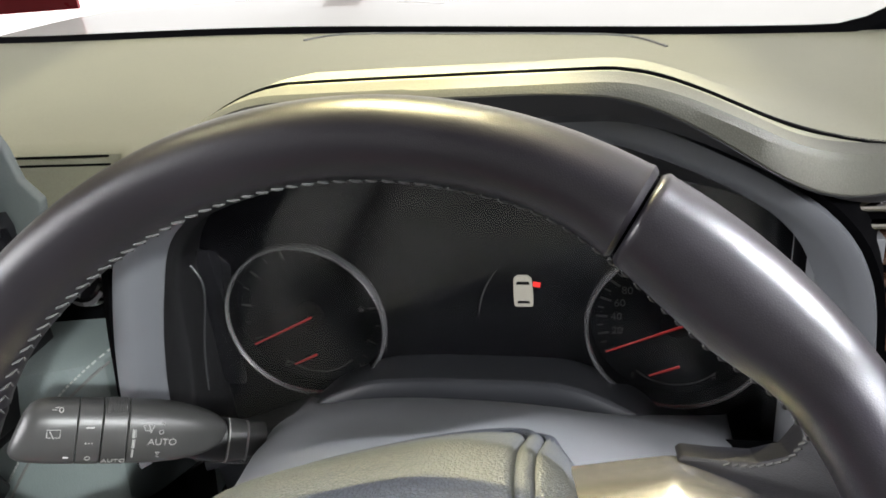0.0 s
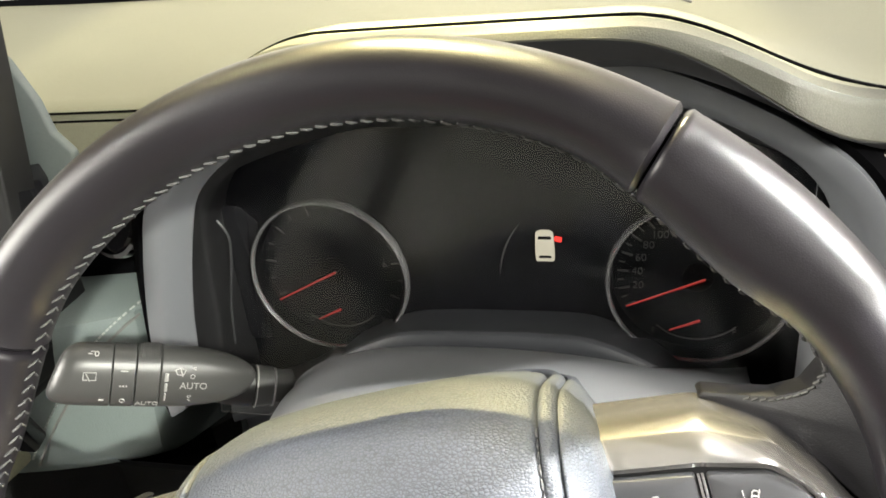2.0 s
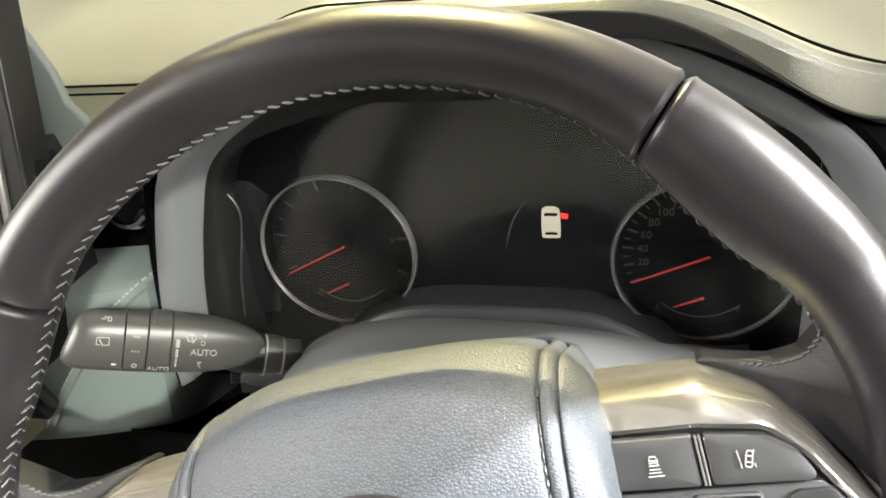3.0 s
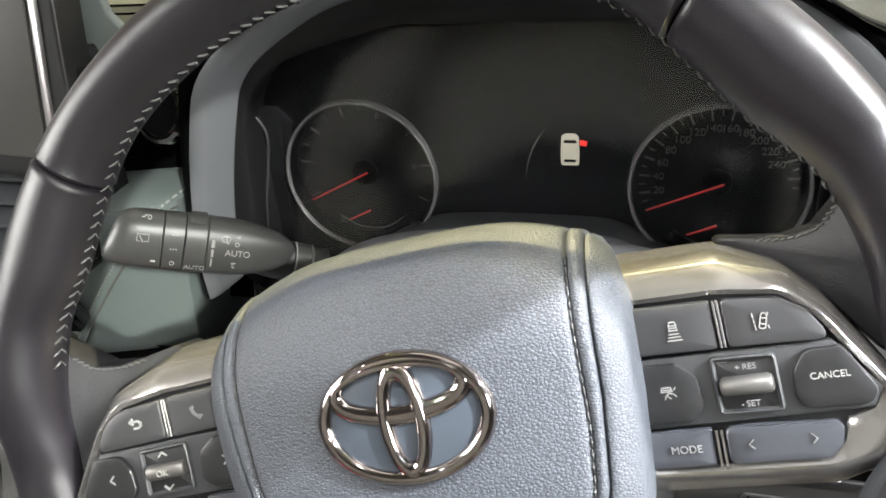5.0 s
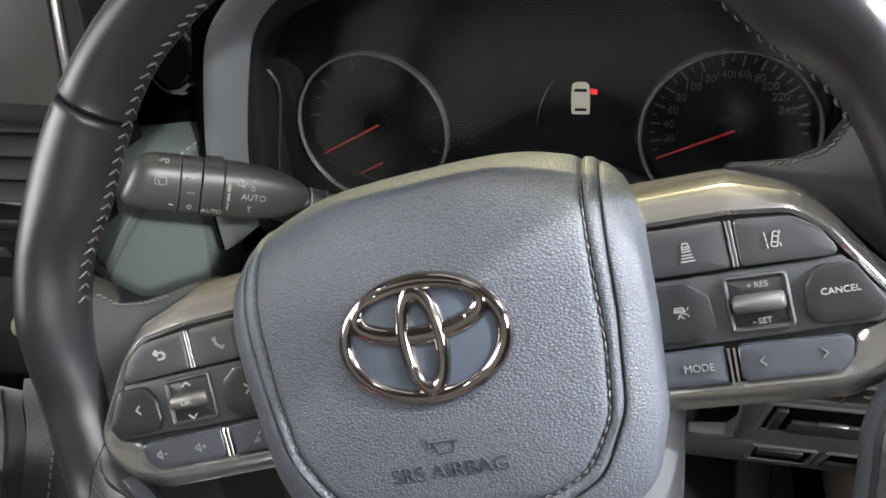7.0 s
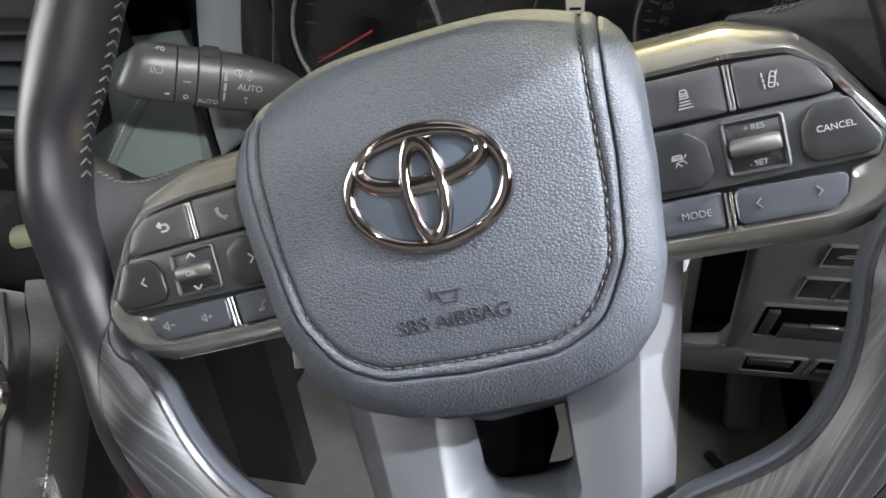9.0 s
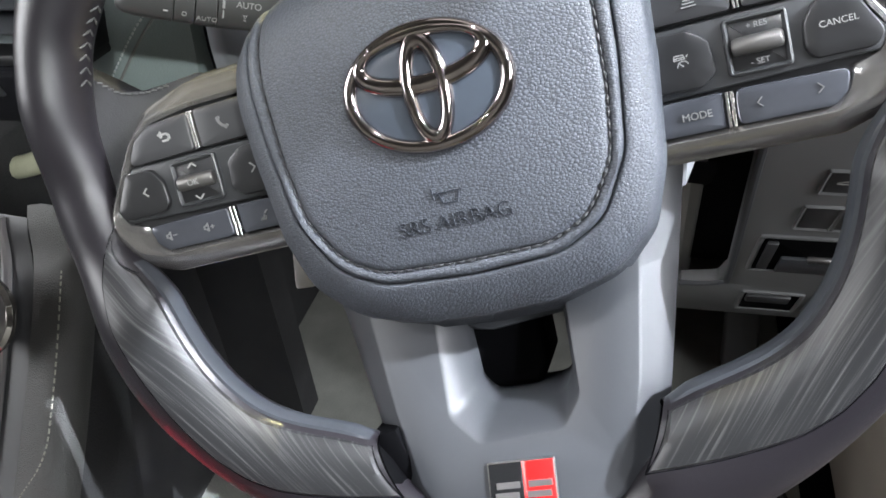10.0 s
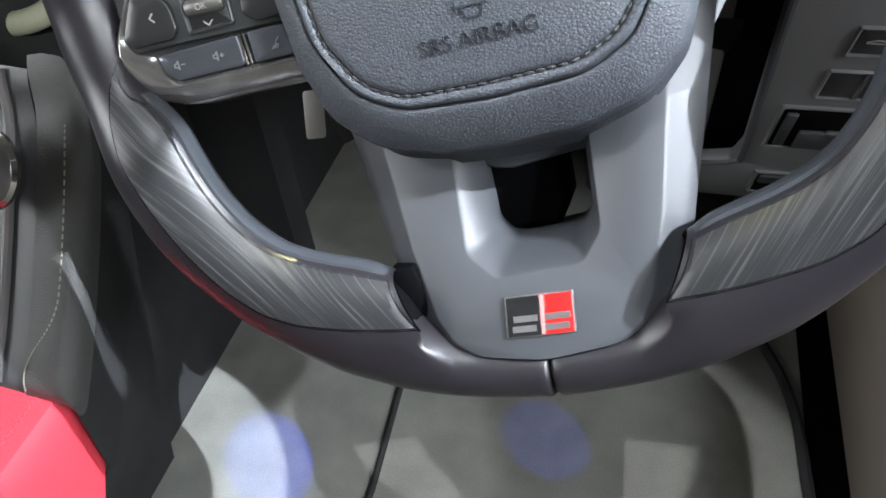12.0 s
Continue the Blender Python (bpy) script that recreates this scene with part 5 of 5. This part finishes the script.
for k in range(81):
    x = -0.125 + 0.52 * k / 80
    y0 = dash_front(x)
    y1 = 0.176 + 0.042 * ease(0.15, 0.21, x)
    zl = dash_z(x, y0) - 0.012 - 0.008 * ease(0.15, 0.21, x)
    zs = dash_z(x, y0) - 0.0030 - 0.0150 * ease(0.05, 0.20, x)      # where the leather ends
    hf.append([(x, y0 + 0.010, zl - 0.0045), (x, y0 + 0.001, zl - 0.0035), (x, y0 - 0.0018, min(zl, zs - 0.001)), (x, y0 - 0.0022, zs - 0.0005), (x, y0 - 0.0016, zs + 0.0004)])
    hb.append([(x, y0 - 0.0018, zs), (x, y0 - 0.0026, zs + 0.001), (x, y0 - 0.0021, dash_z(x, y0) - 0.0026), (x, y0 - 0.001, dash_z(x, y0) - 0.0012)] + [on_dash(x, y0 + 0.001 + (y1 - y0) * j / 6, 0.0006 if j < 6 else -0.0002) for j in range(7)])
part("hood_edge", loft(hf, closed=False), "black_plastic", dash, "black front edge of the hood")
# same leather as the dash top; the band's shade is in its colour
part("hood_band", loft(hb, closed=False), "hood_leather_shaded", dash, "cream leather band of the hood, painted darker for shade")
for k in range(6):
    part("vent_slat", box(0.189, 0.40, 0.206, 0.222, 0.055 - 0.012 * k, 0.0595 - 0.012 * k, 0.0015), "wood_trim", dash, "glossy brown vent slat")
part("vent_strip", box(0.173, 0.42, 0.1985, 0.212, 0.0735, 0.0770, 0.0012), "chrome", dash, "bright chrome strip over the vent")
part("vent_strip", box(0.184, 0.42, 0.200, 0.214, 0.0640, 0.0675, 0.0012), "chrome", dash, "bright chrome strip over the vent")
part("vent_back", joined(box(0.176, 0.42, 0.216, 0.23, -0.03, 0.074, 0.002), box(0.178, 0.42, 0.2025, 0.216, 0.0685, 0.0730, 0.0005)), "void_black", dash)
part("vent_side", box(0.183, 0.188, 0.203, 0.23, -0.04, 0.063, 0.0015), "wood_trim", dash)

# ---- centre stack ----
stack = thing("centre_screen", CAR, "grey touch screen standing over the centre vents", "screen")
SCR = at(-0.366, 0.158, 0.098, 78, 0, -6)
part("screen_body", moved(slab(rpoly([(-0.142, -0.078), (0.128, -0.078), (0.136, -0.06), (0.128, 0.090), (-0.142, 0.090)], 0.008, 5), -0.020, 0.0, 0.002), SCR), "black_plastic", stack)
part("screen_face", moved(slab(rpoly([(-0.134, -0.066), (0.1125, -0.066), (0.1125, 0.082), (-0.134, 0.082)], 0.003, 4), -0.001, 0.0012, 0.0003), SCR), "display_grey", stack, "switched-off grey display face")
part("screen_edge", moved(slab(rpoly([(0.1165, -0.070), (0.1215, -0.070), (0.1215, 0.086), (0.1165, 0.086)], 0.001, 3), -0.001, 0.0022, 0.0006), SCR), "satin_metal", stack)
part("side_gloss", moved(slab(rpoly([(0.1290, -0.085), (0.1400, -0.065), (0.1330, -0.01), (0.1270, 0.0)], 0.002, 4), -0.030, -0.006, 0.003), SCR), "screen_dark", stack, "glossy black side trim")
cheek = slab(rpoly([(-0.30, 0.150), (-0.236, 0.148), (-0.225, 0.124), (-0.2215, 0.106), (-0.212, 0.095), (-0.218, 0.068), (-0.30, 0.060)], 0.004, 4), -0.005, 0.0, 0.002)
part("dash_cheek", moved(cheek, Matrix(((1, 0, 0, 0), (0, 0, -1, 0.174), (0, 1, 0, 0), (0, 0, 0, 1)))), "cheek_grey", stack, "grey-green panel beside the screen")


vent = thing("centre_vent", CAR, "centre air vents with pale horizontal slats", "air vent")
part("vent_box", box(-0.56, -0.298, 0.19, 0.24, -0.062, 0.022, 0.002), "void_black", vent)
for k in range(4):
    b = box(-0.55, -0.303, -0.014, 0.012, -0.0016, 0.0016, 0.0012)
    part("slat", moved(b, at(0, 0.172, 0.010 - 0.0175 * k, 18)), "silver_plastic", vent)
part("vent_frame", joined(box(-0.303, -0.294, 0.158, 0.24, -0.066, 0.026, 0.003), box(-0.56, -0.295, 0.160, 0.24, -0.072, -0.063, 0.003)), "black_plastic", vent)

climate = thing("climate_panel", CAR, "black climate control panel with small buttons", "controls")
part("panel", moved(box(-0.13, 0.10, -0.005, 0.012, -0.050, 0.0, 0.004), at(-0.415, 0.157, -0.074, 20)), "screen_dark", climate)
for k in range(5):
    kb = part("climate_key", moved(box(0.055, 0.088, -0.0075, -0.004, -0.012, -0.002, 0.001), at(-0.43, 0.157, -0.074, 20) @ at(-0.042 * k + 0.012, 0, -0.006 if k % 2 else -0.026)), "button_black", climate)
    part("key_mark", moved(box(0.068, 0.075, -0.0079, -0.0074, -0.009, -0.005, 0), at(-0.43, 0.157, -0.074, 20) @ at(-0.042 * k + 0.012, 0, -0.006 if k % 2 else -0.026)), "white_print", kb)
part("cream_ledge", tube(smooth_line([(-0.56, 0.150, -0.150), (-0.42, 0.145, -0.148), (-0.375, 0.148, -0.147), (-0.355, 0.165, -0.142), (-0.345, 0.19, -0.135)], 24), 0.009, 12), "dash_leather", climate, "cream leather ledge below the panel")

# ---- knee panel beside the column ----
knee = thing("knee_panel", CAR, "grey-green stitched leather knee panel beside the column", "panel")
kp = []
for k in range(25):
    f = k / 24
    z = -0.050 - 0.19 * f
    row = []
    for j in range(17):
        g_ = j / 16
        xr = -0.2350 + 0.12 * (z + 0.03)
        x = xr - 0.20 * (1 - g_)
        bulge = 0.018 * math.sin(math.pi * g_) ** 0.6 * (1 - 0.3 * f)
        row.append((x, 0.212 - bulge - 0.03 * ease(0, 0.15, f) * (1 - g_) + 0.22 * ease(0.55, 1, f), z + 0.020 * g_ * (1 - f)))
    kp.append(row)
kp.insert(0, [(x, y + 0.008, z + 0.004) for x, y, z in kp[0]])
kp.insert(0, [(x, 0.30, z + 0.008) for x, y, z in kp[1]])
kp = [r + [(r[-1][0] + 0.003, r[-1][1] + 0.008, r[-1][2]), (r[-1][0] + 0.003, 0.32, r[-1][2])] for r in kp]
part("leather_cover", loft(kp, closed=False), "knee_leather", knee)
cover = [o for o in knee.children if o.name.startswith("leather_cover")][0]
knee_skin = BVHTree.FromPolygons([tuple(v.co) for v in cover.data.vertices], [tuple(p.vertices) for p in cover.data.polygons])


def knee_stitches(line, n, gap):
    """Dashes along a line of (x, z) on the knee panel's leather."""
    bm = bmesh.new()
    pts = even(line, n)
    for p, q in zip(pts, pts[1:]):
        ends = []
        for f in (0.0, gap):
            w = p.lerp(q, f)
            hit = knee_skin.ray_cast(Vector((w.x, 0.0, w.y)), Vector((0, 1, 0)))[0]
            if hit:
                ends.append(hit + Vector((0, -0.0004, 0)))
        if len(ends) == 2:
            tube(ends, 0.0008 if gap < 1 else 0.0011, 5, bm=bm)
    return bm


SEAM = [tuple(p) for p in smooth_line([(-0.222, -0.0185), (-0.236, -0.0260), (-0.252, -0.037), (-0.274, -0.057), (-0.314, -0.107), (-0.338, -0.142)], 40)]
tagged(part("knee_stitching", knee_stitches(SEAM, 46, 0.6), "thread_white", knee, "pale stitching"), kind="stuff")
tagged(part("knee_seam", knee_stitches([(x + 0.0035, z - 0.005) for x, z in SEAM], 60, 1.0), "dash_dark", knee, "dark folded seam"), kind="stuff")
starter = thing("start_switch", CAR, "round black start switch with a bright edge", "switch")
part("switch_face", moved(turned([(0.019, 0), (0.019, 0.004), (0.017, 0.006), (0.0, 0.006)], 36), at(-0.226, 0.208, 0.038, 74, 0, -12)), "screen_dark", starter)
part("switch_ring", moved(turned([(0.0188, 0.003), (0.0200, 0.0062), (0.0225, 0.0055), (0.0235, 0.0)], 36), at(-0.226, 0.2085, 0.038, 74, 0, -12)), "chrome", starter)
# black sheet painting the shade between knee panel and surround
part("dash_gap_shade", box(-0.335, -0.214, 0.26, 0.27, -0.14, 0.09, 0), "void_black", dash)
part("binnacle_side", box(0.18, 0.21, 0.20, 0.25, -0.14, 0.06, 0.002), "shroud_grey", dash, "grey side wall beside the dials")

# ---- centre console ----
console = thing("centre_console", CAR, "dark centre console with stitched leather edge, trim and knob", "console")
PROF = [(0.068, -0.126), (0.062, -0.136), (0.050, -0.165), (0.012, -0.216), (-0.027, -0.262), (-0.048, -0.284), (-0.060, -0.300), (-0.057, -0.318)]
top = smooth_line(PROF, 40)
rings, sides = [], []
for k, p in enumerate(top):
    y, z = p
    f = 1 - 0.85 * ease(0.72, 1.0, k / (len(top) - 1))      # the side folds in under the rounded end
    sides.append([(-0.372, y, -0.62), (-0.345, y, -0.50), (-0.272, y, z - 0.06 - 0.04 * f), (-0.2675, y, z - 0.030 * f)])
    rings.append([(-0.2675, y, z - 0.034 * f), (-0.267, y, z - 0.030 * f), (-0.2665, y, z - 0.016 * f), (-0.2705, y, z - 0.004), (-0.276, y, z + 0.0015), (-0.288, y, z + 0.003), (-0.300, y, z + 0.001), (-0.304, y, z - 0.012)])
part("leather_edge", loft(rings, closed=False), "edge_leather", console, "dark leather edge with pale stitches")
part("console_side", loft(sides, closed=False), "carpet_dark", console, "dark carpeted console side")
cs = bmesh.new()
fine = smooth_line(PROF[2:], 60)
for a, b in zip(fine, fine[1:]):
    if b.x > a.x:
        break
    p, q = (Vector((-0.2780 - 0.021 * ease(-0.012, -0.056, e.x) ** 1.5, e.x, e.y + 0.0024)) for e in (a, b))
    tube([p, p.lerp(q, 0.6)], 0.0006, 5, bm=cs)
tagged(part("edge_stitching", cs, "thread_pale", console, "pale stitching"), kind="stuff")
part("metal_strip", tube([(-0.3225, p.x, p.y - 0.002) for p in top[4:33]], 0.0034, 8), "satin_metal", console, "satin metal strip")
rings = [[(-0.62, p.x, p.y - 0.006), (-0.40, p.x, p.y - 0.004), (-0.325, p.x, p.y - 0.004), (-0.3035, p.x, p.y - 0.006)] for p in top[2:34]]
part("console_top", loft(rings, closed=False), "key_plate", console, "dark satin console top")
KN = at(-0.322, 0.020, -0.180, 54, 0, 0)
knob = part("knob", moved(turned([(0.024, 0), (0.025, 0.004), (0.0245, 0.014), (0.022, 0.019), (0.018, 0.020), (0.017, 0.0185), (0.0, 0.0185)], 48), KN), "satin_metal", console, "round satin metal selector knob")
part("knob_rim", moved(turned([(0.0255, 0.001), (0.0275, 0.003), (0.0280, 0.007), (0.0255, 0.009)], 48), KN), "chrome", knob)
part("trim_plate", loft([[(-0.60, p.x, p.y - 0.001), (-0.45, p.x, p.y), (-0.345, p.x, p.y + 0.001), (-0.338, p.x, p.y - 0.003)] for p in smooth_line([(-0.02, -0.262), (-0.06, -0.293), (-0.12, -0.305), (-0.25, -0.306)], 24)], closed=False), "trim_black", console, "streaked black trim plate")

armrest = thing("armrest_side", CAR, "red leather console side with a sewn top edge", "armrest")
rings = []
for k in range(24):
    y = -0.016 - 0.32 * k / 23
    z = -0.320 + 0.012 * ease(0, 0.1, k / 23)
    row = [(-0.276, -0.14), (-0.2765, -0.05), (-0.278, -0.012), (-0.284, -0.002), (-0.305, 0.004), (-0.335, 0.008), (-0.345, -0.01)]
    rings.append([(x, y + min(0, dz) * 0.67, z + dz) for x, dz in row])
part("leather_side", loft(rings, closed=False, caps=(True, False)), "red_leather", armrest)
rs = bmesh.new()
for k in range(60):
    y = -0.04 - 0.0045 * k
    tube([(-0.294, y, -0.3060), (-0.294, y - 0.003, -0.3060)], 0.0006, 5, bm=rs)
tagged(part("side_stitching", rs, "red_leather", armrest), kind="stuff")

# ---- lower dash panel with switches ----
PNL = Matrix(((1, 0, 0, 0), (0, -0.563, -0.826, 0.21), (0, 0.826, -0.563, -0.168), (0, 0, 0, 1)))   # x across, y up the slope, z towards the driver
lower = thing("lower_dash_panel", CAR @ PNL, "dark grey lower dash panel with switches and pockets", "panel")
outer = rpoly([(0.122, -0.345), (0.42, -0.345), (0.42, 0.12), (0.150, 0.12), (0.151, 0.03), (0.161, -0.20), (0.156, -0.235), (0.122, -0.247)], [0.004, 0.01, 0.004, 0.004, 0.01, 0.012, 0.010, 0.004], 5)
part("panel_sheet", slab(outer, -0.012, 0.0, 0.002), "panel_grey", lower)
slot = [(0.152, 0.12), (0.1535, 0.03), (0.1630, -0.20), (0.1580, -0.236), (0.122, -0.249)]
part("slot_edge", tube([(x, y, 0.0) for x, y in (tuple(p) for p in smooth_line(slot, 40))], 0.0032, 8), "silver_plastic", lower, "rounded lighter edge of the column slot")
# black sheet painting the shade inside the column slot
part("slot_shade", box(0.09, 0.175, -0.26, 0.075, -0.06, -0.03, 0), "void_black", lower)


def switch(x0, x1, y0, y1, marks):
    f = part("switch_frame", loft([[(x, y, z) for x, y in p] for p, z in ((ccw(rpoly([(x0 - 0.003, y0 - 0.003), (x1 + 0.003, y0 - 0.003), (x1 + 0.003, y1 + 0.003), (x0 - 0.003, y1 + 0.003)], 0.002, 3)), 0.0), (ccw(rpoly([(x0 - 0.002, y0 - 0.002), (x1 + 0.002, y0 - 0.002), (x1 + 0.002, y1 + 0.002), (x0 - 0.002, y1 + 0.002)], 0.002, 3)), 0.0022), (ccw(rpoly([(x0, y0), (x1, y0), (x1, y1), (x0, y1)], 0.001, 3)), 0.0005))]), "panel_grey", lower)
    k = part("switch_key", slab(rpoly([(x0 + 0.0005, y0 + 0.0005), (x1 - 0.0005, y0 + 0.0005), (x1 - 0.0005, y1 - 0.0005), (x0 + 0.0005, y1 - 0.0005)], 0.001, 3), -0.002, 0.0012, 0.0004), "button_black", f)
    if marks:
        b = bmesh.new()
        for line in marks:
            stroke([((x0 + x1) / 2 + x * 0.0016, (y0 + y1) / 2 + y * 0.0016) for x, y in line], 0.0009, 0.0010, 0.0016, b)
        part("switch_symbol", b, "white_print", k)


car_s = [[(-3.4, -0.8), (-3.4, 0.4), (-1.8, 1.0), (-0.8, 1.8), (1.8, 1.8), (3.2, 0.6), (3.2, -0.8), (-3.4, -0.8)]]
switch(0.199, 0.223, -0.014, 0.018, car_s)
switch(0.2245, 0.249, -0.014, 0.018, [[(-2, -1), (2, -1), (2, 1), (-2, 1), (-2, -1)]])
switch(0.196, 0.219, -0.082, -0.042, None)
switch(0.2205, 0.244, -0.082, -0.042, [[(-2, -1.4), (-1, 0.6), (1.4, 0.6)], [(1, 1.6), (2.2, 2.2)], ring_line(0.6, -1.0, 1.2, 0, 360, 10)])


def pocket(x0, x1, y0, y1, inner):
    p = ccw(rpoly([(x0 - 0.004, y0 - 0.004), (x1 + 0.004, y0 - 0.004), (x1 + 0.004, y1 + 0.004), (x0 - 0.004, y1 + 0.004)], 0.004, 4))
    q = ccw(rpoly([(x0, y0), (x1, y0), (x1, y1), (x0, y1)], 0.003, 4))
    f = part("pocket_frame", loft([[(x, y, z) for x, y in r] for r, z in ((p, 0.0), (p, 0.0018), (inset(p, 0.0015), 0.0026), (q, 0.0020), (q, 0.0004))]), "panel_grey", lower)
    # flat black plate painting the pocket's shaded depth
    part("pocket_shade", slab(q, 0.0002, 0.0010, 0.0001), "void_black", f)
    for a, b, c, d, m_ in inner:
        part("pocket_part", box(a, b, c, d, 0.0006, 0.0045, 0.0012), m_, f)


pocket(0.178, 0.257, -0.186, -0.106, [(0.197, 0.257, -0.183, -0.148, "silver_plastic"), (0.1815, 0.190, -0.178, -0.114, "button_black"), (0.217, 0.239, -0.158, -0.146, "satin_metal")])
pocket(0.184, 0.234, -0.315, -0.260, [(0.186, 0.226, -0.282, -0.263, "button_black")])
pocket(0.248, 0.287, -0.315, -0.260, [(0.250, 0.284, -0.309, -0.290, "button_black")])
part("left_support", tube(smooth_line([(0.112, 0.06, -0.035), (0.114, 0.0, -0.035), (0.118, -0.2, -0.035), (0.12, -0.30, -0.035)], 16), 0.014, 10), "dash_dark", lower)

part("tunnel_side", box(-0.47, -0.380, 0.05, 0.74, -0.62, -0.12, 0.006), "carpet_dark", console, "dark carpeted tunnel side")

# ---- pedals ----
pedals = thing("accelerator_pedal", CAR, "dark rubber accelerator pedal hanging in the footwell", "pedal")
part("pedal_pad", moved(slab(rpoly([(-0.021, -0.055), (0.021, -0.055), (0.019, 0.055), (-0.019, 0.055)], 0.009, 6), -0.008, 0.008, 0.004), at(0.205, 0.47, -0.525, 60, 0, 0)), "rubber", pedals)
part("pedal_arm", tube([(0.205, 0.485, -0.50), (0.205, 0.54, -0.40), (0.205, 0.56, -0.25)], 0.008, 8), "black_plastic", pedals)
brake = thing("brake_pedal", CAR, "wide dark rubber brake pedal on a steel arm", "pedal")
part("pedal_pad", moved(slab(rpoly([(-0.045, -0.030), (0.045, -0.030), (0.045, 0.030), (-0.045, 0.030)], 0.010, 6), -0.008, 0.008, 0.004), at(0.06, 0.45, -0.46, 60, 0, 0)), "rubber", brake)
part("pedal_arm", tube([(0.055, 0.46, -0.45), (0.05, 0.53, -0.36), (0.045, 0.56, -0.2)], 0.009, 8), "satin_metal", brake)

# ---- under-dash cover ----
under = thing("under_dash_cover", CAR, "black cover under the dashboard and column", "panel")
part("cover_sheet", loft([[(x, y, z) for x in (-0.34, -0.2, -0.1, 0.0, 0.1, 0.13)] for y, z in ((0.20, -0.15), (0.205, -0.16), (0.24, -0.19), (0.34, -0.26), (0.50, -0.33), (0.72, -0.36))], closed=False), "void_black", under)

# ---- paper tags on the key ----
tags = thing("key_tags", CAR, "two small paper tags hanging from the column", "tag")
for k, (dx, ry, m_) in enumerate(((0.0, 8, "paper"), (0.0085, -14, "rubber"))):
    t_ = part("tag_card", moved(slab(rpoly([(-0.0055, -0.028), (0.0055, -0.028), (0.0055, 0.0), (-0.0055, 0.0)], 0.002, 3), -0.0004, 0.0004, 0.0001), at(-0.101 + dx, 0.050 + 0.003 * k, -0.126 - 0.006 * k, 80, ry, 30)), m_, tags)
part("tag_cord", tube([(-0.094, 0.052, -0.134), (-0.085, 0.06, -0.105), (-0.07, 0.075, -0.08)], 0.0008, 6), "thread_dark", tags)

# ---- floor details and sill ----
part("mat_seam", tube([(-0.150, 0.02, 0.0615), (-0.148, 0.072, 0.0615), (-0.156, 0.20, 0.0615), (-0.165, 0.40, 0.0615)], 0.0035, 8), "carpet_dark", floor, "dark sewn edge of the mat")
part("mat_edge", tube([tuple(p) for p in smooth_line([(0.268, -0.10, 0.062), (0.264, 0.06, 0.062), (0.259, 0.16, 0.062), (0.252, 0.25, 0.062), (0.225, 0.33, 0.062), (0.17, 0.42, 0.062)], 30)], 0.006, 8), "carpet_dark", floor, "dark rolled edge of the mat")
# no opening here: a black slab on the carpet paints the gap's darkness
part("floor_gap_shade", box(0.262, 0.300, -0.4, 0.72, 0.056, 0.0625, 0.002), "void_black", floor, "black slab painting the dark gap beside the mat")
sill = thing("door_sill", Matrix(), "dark door sill with a pale scuff strip", "sill", kind="structure")
part("sill_body", box(0.296, 0.50, -1.3, 0.74, -0.05, 0.20, 0.03, seg=4), "sill_grey", sill)
part("scuff_strip", box(0.375, 0.45, -1.0, 0.60, 0.1895, 0.194, 0.002), "satin_metal", sill, "brushed scuff strip")
part("kick_panel", box(0.300, 0.37, 0.33, 0.74, 0.05, 0.60, 0.012), "black_plastic", sill)
